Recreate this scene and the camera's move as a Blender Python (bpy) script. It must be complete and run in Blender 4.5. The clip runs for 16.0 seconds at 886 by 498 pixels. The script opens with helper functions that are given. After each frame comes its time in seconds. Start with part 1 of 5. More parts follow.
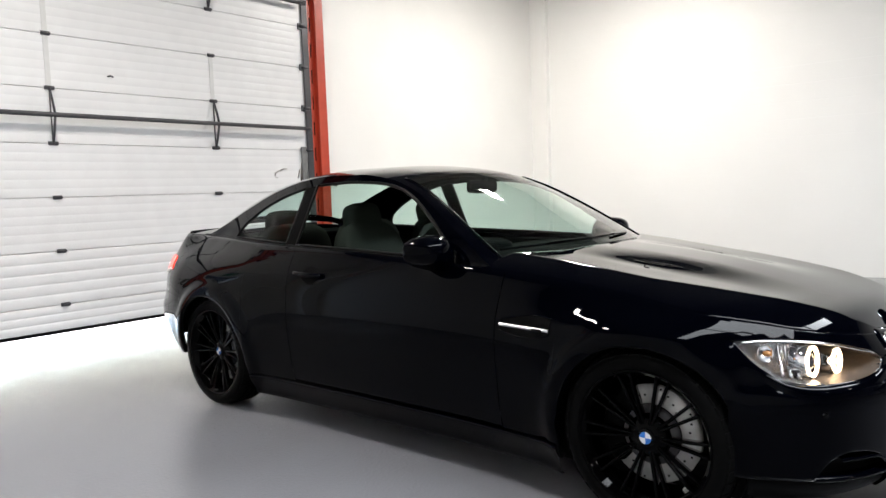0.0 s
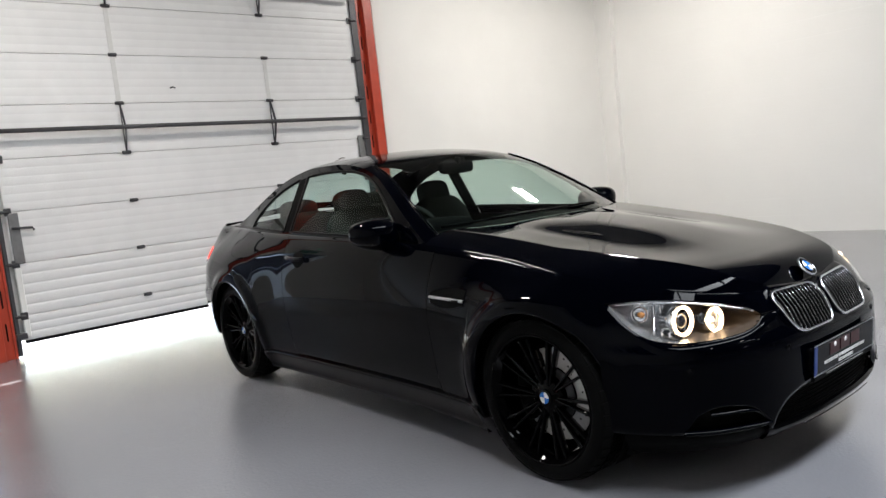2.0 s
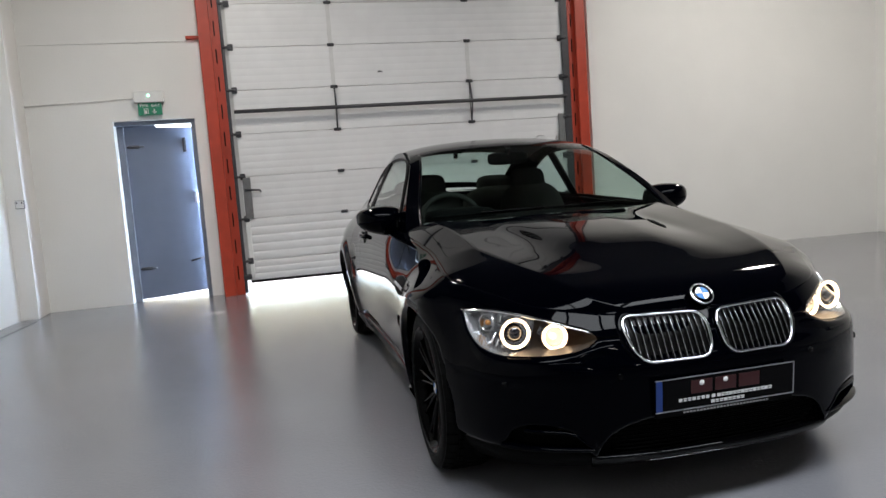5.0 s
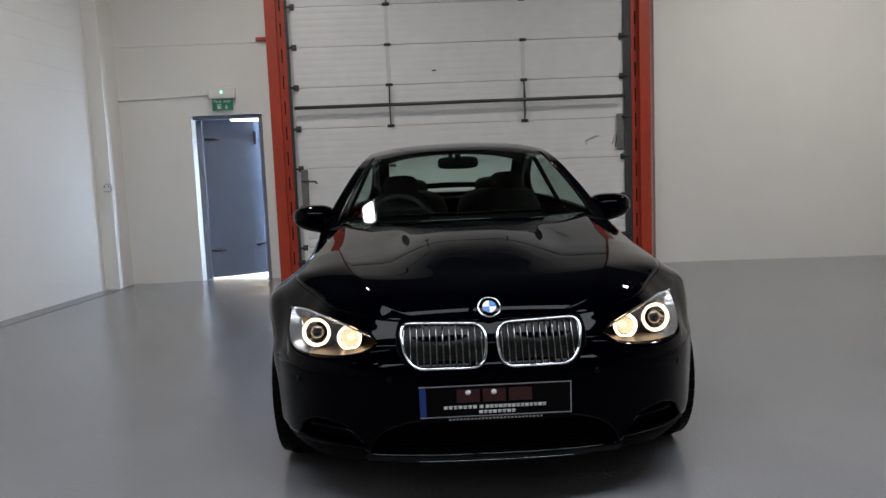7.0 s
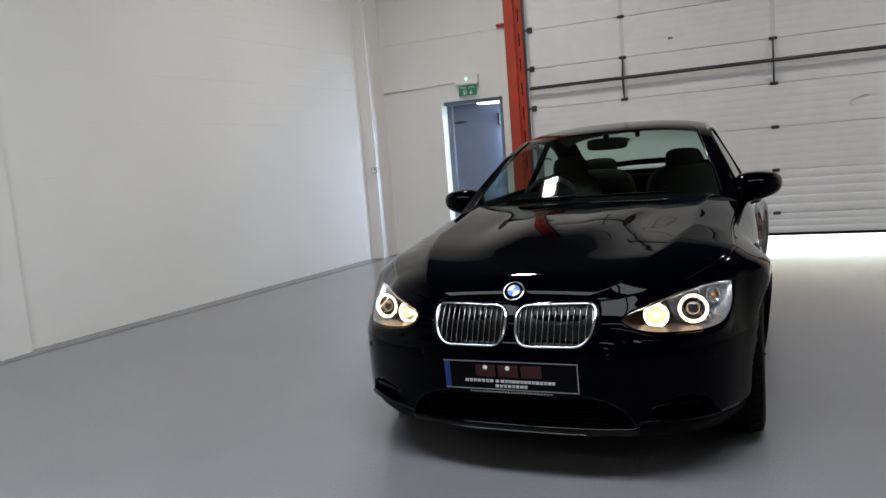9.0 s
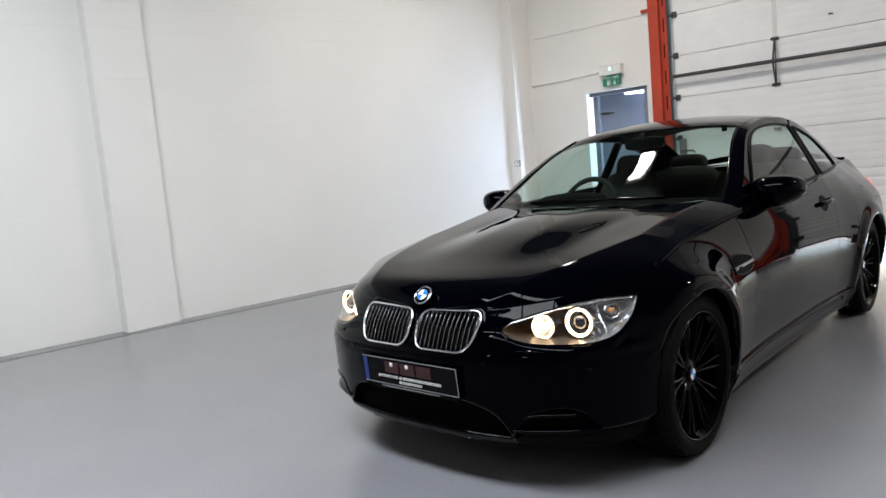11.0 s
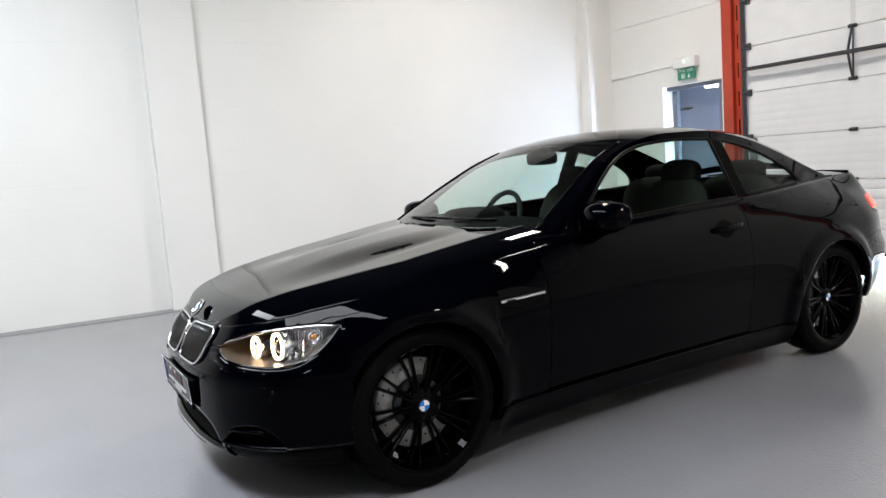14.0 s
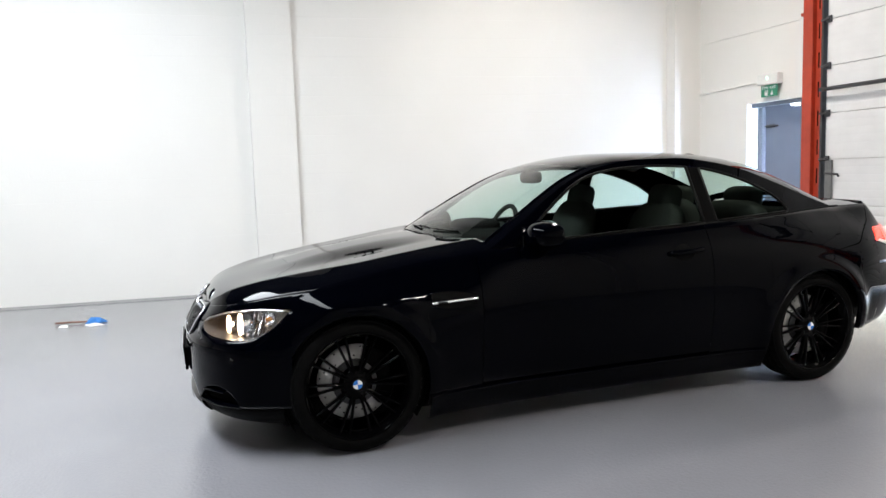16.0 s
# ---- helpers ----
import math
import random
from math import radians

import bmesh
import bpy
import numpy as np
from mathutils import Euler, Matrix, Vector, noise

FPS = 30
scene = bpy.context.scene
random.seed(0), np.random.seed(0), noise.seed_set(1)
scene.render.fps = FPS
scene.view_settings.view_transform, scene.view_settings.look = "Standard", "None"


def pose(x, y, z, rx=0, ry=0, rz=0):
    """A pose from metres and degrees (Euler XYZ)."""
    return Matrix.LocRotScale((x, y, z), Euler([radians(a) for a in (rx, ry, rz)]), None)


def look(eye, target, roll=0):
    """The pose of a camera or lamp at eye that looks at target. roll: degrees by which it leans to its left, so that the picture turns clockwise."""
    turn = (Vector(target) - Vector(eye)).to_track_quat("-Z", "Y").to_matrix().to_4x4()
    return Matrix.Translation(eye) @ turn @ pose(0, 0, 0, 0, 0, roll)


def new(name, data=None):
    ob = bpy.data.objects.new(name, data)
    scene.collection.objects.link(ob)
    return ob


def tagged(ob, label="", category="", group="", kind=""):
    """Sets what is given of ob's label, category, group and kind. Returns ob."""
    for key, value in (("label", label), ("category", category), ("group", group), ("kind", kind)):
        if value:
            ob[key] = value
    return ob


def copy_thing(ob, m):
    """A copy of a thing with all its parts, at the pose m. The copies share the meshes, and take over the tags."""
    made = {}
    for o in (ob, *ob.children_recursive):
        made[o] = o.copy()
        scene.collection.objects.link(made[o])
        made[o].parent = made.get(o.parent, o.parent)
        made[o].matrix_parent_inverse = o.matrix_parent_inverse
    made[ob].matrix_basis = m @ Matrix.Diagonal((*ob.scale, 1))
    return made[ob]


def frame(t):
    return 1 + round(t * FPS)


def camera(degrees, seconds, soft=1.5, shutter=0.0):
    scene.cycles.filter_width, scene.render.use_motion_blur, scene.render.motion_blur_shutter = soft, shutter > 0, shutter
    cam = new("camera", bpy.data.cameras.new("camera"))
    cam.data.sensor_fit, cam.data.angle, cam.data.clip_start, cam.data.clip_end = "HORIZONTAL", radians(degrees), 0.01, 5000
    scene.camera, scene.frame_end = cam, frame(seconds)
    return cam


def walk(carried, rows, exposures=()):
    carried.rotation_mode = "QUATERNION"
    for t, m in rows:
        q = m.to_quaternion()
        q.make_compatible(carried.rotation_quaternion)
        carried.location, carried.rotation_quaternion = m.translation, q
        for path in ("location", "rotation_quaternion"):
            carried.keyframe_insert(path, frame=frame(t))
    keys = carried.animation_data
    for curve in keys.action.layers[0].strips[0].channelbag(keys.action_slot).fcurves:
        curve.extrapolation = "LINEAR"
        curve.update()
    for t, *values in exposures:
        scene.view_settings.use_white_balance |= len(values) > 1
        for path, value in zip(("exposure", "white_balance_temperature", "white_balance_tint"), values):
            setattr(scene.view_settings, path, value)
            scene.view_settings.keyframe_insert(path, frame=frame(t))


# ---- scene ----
cam = camera(63.0, 16.0)
PATH = [
    (0, (-3.214, -1.128, 1.231), (-1.702, 0.174, 1.078), -2.1),
    (0.5, (-3.183, -1.379, 1.22), (-1.665, -0.095, 1.009), -2.9),
    (1, (-3.088, -1.571, 1.195), (-1.61, -0.249, 0.935), -4.6),
    (1.5, (-2.95, -1.724, 1.21), (-1.534, -0.332, 0.97), -4.0),
    (2, (-2.784, -1.905, 1.205), (-1.533, -0.357, 1.011), -6.2),
    (2.5, (-2.623, -2.101, 1.193), (-1.499, -0.458, 1.006), -3.2),
    (3, (-2.399, -2.28, 1.188), (-1.37, -0.582, 0.949), -3.5),
    (3.5, (-2.174, -2.45, 1.192), (-1.282, -0.673, 0.979), -4.4),
    (4, (-1.927, -2.612, 1.176), (-1.129, -0.79, 0.969), -3.9),
    (4.5, (-1.663, -2.72, 1.185), (-0.972, -0.858, 0.947), -3.4),
    (5, (-1.412, -2.837, 1.195), (-0.96, -0.9, 0.989), -4.1),
    (5.2, (-1.282, -2.862, 1.184), (-0.895, -0.91, 0.985), -3.4),
    (7.3, (-0.051, -3.202, 1.203), (-0.095, -1.213, 0.995), -3.3),
    (7.5, (0.05, -3.223, 1.206), (-0.069, -1.237, 0.996), -4.0),
    (8, (0.314, -3.252, 1.207), (-0.072, -1.297, 1.03), -4.1),
    (8.5, (0.613, -3.268, 1.219), (0.028, -1.37, 0.988), -4.5),
    (9, (0.878, -3.232, 1.233), (0.065, -1.42, 0.994), -4.6),
    (9.2, (0.999, -3.21, 1.243), (0.095, -1.441, 1.008), -4.8),
    (11.3, (2.138, -2.569, 1.226), (0.763, -1.136, 0.994), -4.5),
    (11.5, (2.201, -2.483, 1.246), (0.837, -1.043, 0.991), -3.3),
    (12, (2.458, -2.244, 1.237), (0.987, -0.906, 1.03), -4.6),
    (12.5, (2.667, -1.997, 1.257), (1.162, -0.701, 1.016), -3.7),
    (13, (2.835, -1.764, 1.251), (1.269, -0.535, 1.059), -4.1),
    (13.5, (3.062, -1.553, 1.257), (1.404, -0.449, 1.074), -3.9),
    (14, (3.268, -1.323, 1.258), (1.563, -0.302, 1.032), -4.3),
    (14.5, (3.523, -1.134, 1.282), (1.757, -0.214, 1.1), -4.3),
    (15, (3.748, -0.979, 1.283), (1.934, -0.16, 1.093), -2.9),
    (15.5, (3.961, -0.802, 1.291), (2.125, -0.038, 1.079), -3.6),
    (16, (4.111, -0.701, 1.305), (2.233, -0.044, 1.097), -1.9),
]
EXPOSURES = [(0, 3.66), (1, 3.34), (2, 3.27), (3.5, 2.98), (4, 2.89), (5, 2.79), (7.3, 2.23), (8, 2.21), (9.2, 2.65), (11.3, 3.2), (12, 3.4), (12.5, 3.53), (14.5, 3.4), (16, 3.55)]
walk(cam, [(t, look(eye, target, roll)) for t, eye, target, roll in PATH], EXPOSURES)

# ---------------------------------------------------------------- light
world = bpy.data.worlds.new("sky")
scene.world = world
world.use_nodes = True
wn = world.node_tree
sky = wn.nodes.new("ShaderNodeTexSky")
sky.sky_type, sky.sun_disc, sky.sun_elevation, sky.sun_rotation = "NISHITA", False, radians(52), radians(-12)
wn.links.new(sky.outputs[0], wn.nodes["Background"].inputs[0])
wn.nodes["Background"].inputs[1].default_value = 0.085
sun = new("sun", bpy.data.lights.new("sun", "SUN"))
sun.data.energy, sun.data.angle, sun.data.color = 2.4, radians(0.5), (1.0, 0.95, 0.88)
sun.matrix_world = look((0, 0, 0), (math.sin(radians(12)), -math.cos(radians(12)), -math.tan(radians(52))))

LAMP_W, ROOF_W = 11.8, 58.0


def area(name, m, w, h, watts, colour=(1, 1, 1)):
    ob = new(name, bpy.data.lights.new(name, "AREA"))
    ob.data.shape, ob.data.size, ob.data.size_y, ob.data.energy, ob.data.color = "RECTANGLE", w, h, watts, colour
    ob.matrix_world = m
    return ob


# ---------------------------------------------------------------- materials
def mat(name, base, rough=0.5, metal=0.0, var=0.12, scale=6.0, bump=0.0, bump_scale=60.0, coat=0.0, spec=0.5, rough_var=0.0, emit=None, coat_ior=1.5):
    m = bpy.data.materials.new(name)
    m.use_nodes = True
    nt, b = m.node_tree, m.node_tree.nodes["Principled BSDF"]
    b.inputs["Roughness"].default_value, b.inputs["Metallic"].default_value = rough, metal
    b.inputs["Coat Weight"].default_value, b.inputs["Coat Roughness"].default_value = coat, 0.02
    b.inputs["Specular IOR Level"].default_value, b.inputs["Coat IOR"].default_value = spec, coat_ior
    b.inputs["Base Color"].default_value = (*base, 1)
    tex = nt.nodes.new("ShaderNodeTexCoord")
    if var:
        n1, n2 = nt.nodes.new("ShaderNodeTexNoise"), nt.nodes.new("ShaderNodeTexNoise")
        n1.inputs["Scale"].default_value, n2.inputs["Scale"].default_value = scale, scale * 0.13
        n1.inputs["Detail"].default_value = 2
        add = nt.nodes.new("ShaderNodeMath")
        add.operation = "ADD"
        ramp = nt.nodes.new("ShaderNodeMapRange")
        ramp.inputs[1].default_value, ramp.inputs[2].default_value = 0.6, 1.4
        ramp.inputs[3].default_value, ramp.inputs[4].default_value = 1 - var, 1 + var
        mul = nt.nodes.new("ShaderNodeVectorMath")
        mul.operation = "SCALE"
        mul.inputs[0].default_value = base
        for n in (n1, n2):
            nt.links.new(tex.outputs["Object"], n.inputs["Vector"])
        nt.links.new(n1.outputs[0], add.inputs[0])
        nt.links.new(n2.outputs[0], add.inputs[1])
        nt.links.new(add.outputs[0], ramp.inputs[0])
        nt.links.new(ramp.outputs[0], mul.inputs["Scale"])
        nt.links.new(mul.outputs[0], b.inputs["Base Color"])
        if rough_var:
            r2 = nt.nodes.new("ShaderNodeMapRange")
            r2.inputs[1].default_value, r2.inputs[2].default_value = 0.6, 1.4
            r2.inputs[3].default_value, r2.inputs[4].default_value = rough - rough_var, rough + rough_var
            nt.links.new(add.outputs[0], r2.inputs[0])
            nt.links.new(r2.outputs[0], b.inputs["Roughness"])
    if bump:
        n3, bp = nt.nodes.new("ShaderNodeTexNoise"), nt.nodes.new("ShaderNodeBump")
        n3.inputs["Scale"].default_value, n3.inputs["Detail"].default_value = bump_scale, 5
        bp.inputs["Strength"].default_value, bp.inputs["Distance"].default_value = bump, 0.01
        nt.links.new(tex.outputs["Object"], n3.inputs["Vector"])
        nt.links.new(n3.outputs[0], bp.inputs["Height"])
        nt.links.new(bp.outputs[0], b.inputs["Normal"])
    if emit:
        b.inputs["Emission Color"].default_value, b.inputs["Emission Strength"].default_value = (*emit[:3], 1), emit[3]
    return m


def glass_mat(name, tint, gloss=1.0):
    m = bpy.data.materials.new(name)
    m.use_nodes = True
    nt = m.node_tree
    nt.nodes.remove(nt.nodes["Principled BSDF"])
    clear, shine, mix, fres, power, scale = (nt.nodes.new("ShaderNode" + k) for k in ("BsdfTransparent", "BsdfGlossy", "MixShader", "LayerWeight", "Math", "Math"))
    clear.inputs[0].default_value = (*tint, 1)
    shine.inputs["Roughness"].default_value = 0.01
    shine.inputs["Color"].default_value = (gloss, gloss, gloss, 1)
    fres.inputs[0].default_value = 0.5
    power.operation, scale.operation, scale.use_clamp = "POWER", "MULTIPLY_ADD", True
    power.inputs[1].default_value, scale.inputs[1].default_value, scale.inputs[2].default_value = 4.5, 0.95, -0.022
    nt.links.new(fres.outputs["Facing"], power.inputs[0])
    nt.links.new(power.outputs[0], scale.inputs[0])
    nt.links.new(scale.outputs[0], mix.inputs[0])
    nt.links.new(clear.outputs[0], mix.inputs[1])
    nt.links.new(shine.outputs[0], mix.inputs[2])
    nt.links.new(mix.outputs[0], nt.nodes["Material Output"].inputs[0])
    return m


def in_world(m):
    """Let a pattern run on over neighbouring pieces instead of starting anew on each."""
    nt = m.node_tree
    geo = nt.nodes.new("ShaderNodeNewGeometry")
    for link in [k for k in nt.links if k.from_node.type == "TEX_COORD"]:
        target = link.to_socket
        nt.links.remove(link)
        nt.links.new(geo.outputs["Position"], target)
    return m


def deep_gloss(m, low, power):
    """Clear coat that is faint face-on and full at a grazing view."""
    nt, b = m.node_tree, m.node_tree.nodes["Principled BSDF"]
    face, up, mad = nt.nodes.new("ShaderNodeLayerWeight"), nt.nodes.new("ShaderNodeMath"), nt.nodes.new("ShaderNodeMath")
    face.inputs[0].default_value = 0.5
    up.operation, mad.operation, mad.use_clamp = "POWER", "MULTIPLY_ADD", True
    up.inputs[1].default_value, mad.inputs[1].default_value, mad.inputs[2].default_value = power, 1.4, low
    nt.links.new(face.outputs["Facing"], up.inputs[0])
    nt.links.new(up.outputs[0], mad.inputs[0])
    nt.links.new(mad.outputs[0], b.inputs["Coat Weight"])
    return m


PAINT = deep_gloss(mat("blue_black_metallic_paint", (0.0002, 0.0003, 0.0010), 0.35, 0.0, 0.25, 900.0, coat=1.0, spec=0.0, coat_ior=1.5), 0.09, 2.4)
BLACK_GLOSS = mat("gloss_black", (0.0008, 0.0008, 0.001), 0.2, 0.0, 0.1, 40.0, coat=1.0, spec=0.0, coat_ior=1.2)
BLACK_MATT = mat("matt_black_plastic", (0.0012, 0.0012, 0.0013), 0.55, 0.0, 0.2, 60.0, 0.15, 400.0, spec=0.04)
RUBBER = mat("tyre_rubber", (0.002, 0.002, 0.002), 0.5, 0.0, 0.25, 40.0, 0.2, 300.0, spec=0.04)
RIM_BLACK = deep_gloss(mat("gloss_black_alloy", (0.0006, 0.0006, 0.0007), 0.2, 0.0, 0.1, 30.0, coat=1.0, spec=0.0, coat_ior=1.5), 0.08, 2.2)
SLAT_EDGE = mat("satin_slat_edge", (0.30, 0.30, 0.31), 0.25, 1.0, 0.05, 60.0)
DISC = mat("brake_disc_steel", (0.46, 0.45, 0.44), 0.4, 0.3, 0.15, 50.0)
DARK_CHROME = mat("dark_chrome", (0.10, 0.10, 0.11), 0.12, 1.0, 0.05, 40.0)
AMBER = mat("amber_bulb", (0.42, 0.19, 0.06), 0.2, 0.0, 0.1, 40.0, coat=0.6)
CHROME = mat("chrome", (0.82, 0.83, 0.85), 0.06, 1.0, 0.04, 30.0)
SATIN = mat("satin_aluminium", (0.62, 0.63, 0.65), 0.28, 1.0, 0.06, 60.0)
DASH_BLACK = mat("black_soft_trim", (0.004, 0.004, 0.004), 0.8, 0.0, 0.15, 40.0, spec=0.02)
# black leather, raised a little for haze the side glass leaves out
LEATHER = mat("black_leather", (0.032, 0.0315, 0.029), 0.8, 0.0, 0.0, 30.0, spec=0.0)
GLASS = glass_mat("tinted_car_glass", (0.74, 0.85, 0.81))
LAMP_GLASS = glass_mat("clear_lamp_cover", (0.93, 0.93, 0.93))
WALL = in_world(mat("white_painted_block", (0.78, 0.77, 0.74), 0.55, 0.0, 0.035, 1.1, 0.10, 45.0))
WALL_SMOOTH = mat("white_painted_board", (0.77, 0.76, 0.73), 0.5, 0.0, 0.03, 2.0, 0.12, 60.0)
FLOOR_EDGE = mat("darker_floor_strip", (0.158, 0.158, 0.168), 0.22, 0.0, 0.12, 3.0, 0.03, 30.0)
SCUFF = mat("rubbed_dirt", (0.16, 0.14, 0.12), 0.8, 0.0, 0.4, 25.0)
STILE = mat("grey_door_stile", (0.58, 0.58, 0.57), 0.45, 0.0, 0.08, 12.0)
FLOOR = mat("grey_epoxy_floor", (0.192, 0.192, 0.207), 0.085, 0.0, 0.07, 1.6, 0.21, 62.0, spec=0.85, rough_var=0.03)
RED = mat("red_oxide_steel", (0.42, 0.045, 0.018), 0.42, 0.0, 0.18, 8.0, 0.1, 60.0)
DOOR_SKIN = mat("white_insulated_door_panel", (0.70, 0.70, 0.70), 0.38, 0.0, 0.06, 5.0, 0.06, 90.0)
STEEL = mat("galvanised_steel", (0.20, 0.20, 0.20), 0.45, 0.7, 0.2, 20.0)
DARK_STEEL = mat("dark_grey_steel", (0.055, 0.055, 0.06), 0.45, 0.4, 0.2, 20.0)
DOOR_GREY = mat("grey_blue_painted_steel", (0.17, 0.20, 0.27), 0.4, 0.0, 0.08, 4.0, 0.05, 80.0)
FRAME_GREY = mat("grey_frame_paint", (0.16, 0.18, 0.22), 0.4, 0.0, 0.1, 10.0)
CEIL = mat("dark_roof_lining", (0.10, 0.10, 0.10), 0.6, 0.0, 0.08, 1.5)
ASPHALT = mat("asphalt_yard", (0.30, 0.30, 0.30), 0.8, 0.0, 0.25, 3.0, 0.4, 60.0)
WHITE_PLASTIC = mat("white_plastic", (0.72, 0.72, 0.70), 0.4, 0.0, 0.05, 20.0)
GREEN = mat("green_sign", (0.02, 0.22, 0.12), 0.4, 0.0, 0.05, 20.0)
LED_GREEN = mat("green_indicator", (0.1, 0.8, 0.4), 0.4, 0.0, 0.0, emit=(0.25, 1.0, 0.55, 0.7))
GREY_PLASTIC = mat("grey_plastic", (0.25, 0.25, 0.25), 0.45, 0.0, 0.1, 20.0)
PLATE_BLUE = mat("plate_blue", (0.008, 0.032, 0.17), 0.4, 0.0, 0.08, 40.0)
BLUE = mat("blue_enamel", (0.02, 0.16, 0.55), 0.25, 0.0, 0.05, 30.0, coat=0.5)
WHITE_ENAMEL = mat("white_enamel", (0.8, 0.8, 0.8), 0.25, 0.0, 0.03, 30.0, coat=0.5)
RED_LENS = mat("red_lens", (0.55, 0.02, 0.015), 0.15, 0.0, 0.1, 30.0, coat=0.6, emit=(1.0, 0.05, 0.025, 0.22))
ROOFLIGHT = mat("translucent_rooflight", (0.75, 0.8, 0.85), 0.4, 0.0, 0.03, 3.0)
DIFFUSER = mat("lamp_diffuser", (0.9, 0.9, 0.9), 0.5, 0.0, 0.0, emit=(1.0, 0.97, 0.9, 3.5))
RING_GLOW = mat("lamp_ring", (1.0, 0.85, 0.6), 0.4, 0.0, 0.0, emit=(1.0, 0.70, 0.41, 0.92))
LAMP_BEZEL = mat("lamp_bezel", (0.095, 0.076, 0.062), 0.35, 0.3, 0.15, 40.0)
REFLECTOR = mat("lamp_reflector", (0.72, 0.73, 0.75), 0.16, 0.85, 0.08, 90.0, 0.35, 45.0)
PROJECTOR = mat("projector_lens", (0.02, 0.02, 0.025), 0.03, 0.0, 0.0, coat=1.0)
GRILLE_BLACK = mat("black_grille_plastic", (0.0008, 0.0008, 0.0008), 0.4, 0.0, 0.15, 60.0, spec=0.1)
DARK_RED = mat("dark_red_print", (0.03, 0.002, 0.003), 0.4, 0.0, 0.1, 60.0)
PALE_GREY = mat("pale_print", (0.55, 0.55, 0.55), 0.4, 0.0, 0.05, 60.0)
MIRROR = mat("mirror_glass", (0.85, 0.86, 0.87), 0.01, 1.0, 0.0)
HEADLINER = mat("dark_headliner", (0.03, 0.03, 0.03), 0.9, 0.0, 0.1, 60.0)
BLUE_CLOTH = mat("blue_cloth", (0.03, 0.17, 0.48), 0.8, 0.0, 0.2, 30.0, 0.4, 120.0)
BROWN_WOOD = mat("brown_wood", (0.16, 0.07, 0.045), 0.5, 0.0, 0.25, 25.0)
BULB_GLOW = mat("lamp_bulb", (1.0, 0.8, 0.5), 0.4, 0.0, 0.0, emit=(1.0, 0.70, 0.45, 0.30))


# ---------------------------------------------------------------- mesh tools
def from_lists(name, verts, faces, smooth=True):
    me = bpy.data.meshes.new(name)
    me.from_pydata([tuple(float(c) for c in v) for v in verts], [], faces)
    bm = bmesh.new()
    bm.from_mesh(me)
    bmesh.ops.remove_doubles(bm, verts=bm.verts, dist=1e-5)
    bmesh.ops.recalc_face_normals(bm, faces=bm.faces)
    bm.to_mesh(me)
    bm.free()
    if smooth:
        me.polygons.foreach_set("use_smooth", [True] * len(me.polygons))
    return me


def grid_mesh(name, pts, smooth=True, close_u=False, close_v=False):
    """A mesh over an array of points [nu][nv][3]."""
    pts = np.asarray(pts, float)
    nu, nv, _ = pts.shape
    faces = []
    for i in range(nu if close_u else nu - 1):
        for j in range(nv if close_v else nv - 1):
            a, b = (i + 1) % nu, (j + 1) % nv
            faces.append((i * nv + j, a * nv + j, a * nv + b, i * nv + b))
    return from_lists(name, pts.reshape(-1, 3), faces, smooth)


def joined(name, meshes, smooth=None):
    """One mesh out of several (mesh, matrix)."""
    bm = bmesh.new()
    for me, m in meshes:
        k = me.copy()
        k.transform(m)
        bm.from_mesh(k)
        bpy.data.meshes.remove(k)
    out = bpy.data.meshes.new(name)
    bm.to_mesh(out)
    bm.free()
    return out


def part(name, me, material, parent=None, label="", m=None):
    ob = new(name, me)
    if material is not None:
        me.materials.clear()
        me.materials.append(material)
    if parent is not None:
        ob.parent = parent
    if m is not None:
        ob.matrix_basis = m
    if label:
        ob["label"] = label
    return ob


def thing(name, m, label, category, group="", kind=""):
    ob = new(name)
    ob.matrix_basis = m
    ob.empty_display_size = 0.1
    return tagged(ob, label, category, group, kind)


def box_mesh(name, sx, sy, sz, bevel=0.004, at=(0, 0, 0)):
    """A box with softened edges; at: its centre."""
    bm = bmesh.new()
    bmesh.ops.create_cube(bm, size=1)
    bmesh.ops.scale(bm, vec=(sx, sy, sz), verts=bm.verts)
    if bevel:
        bmesh.ops.bevel(bm, geom=bm.edges[:], offset=min(bevel, 0.4 * min(sx, sy, sz)), segments=2, profile=0.5, affect="EDGES")
    bmesh.ops.translate(bm, vec=at, verts=bm.verts)
    me = bpy.data.meshes.new(name)
    bm.to_mesh(me)
    bm.free()
    return me


def turned(name, profile, n=48, axis="X"):
    """A solid of revolution: profile of (radius, along)."""
    a = np.linspace(0, 2 * math.pi, n, endpoint=False)
    pts = []
    for r, h in profile:
        c, s = r * np.cos(a), r * np.sin(a)
        hh = np.full(n, h)
        pts.append(np.stack({"X": (hh, c, s), "Y": (c, hh, s), "Z": (c, s, hh)}[axis], 1))
    return grid_mesh(name, pts, close_v=True)


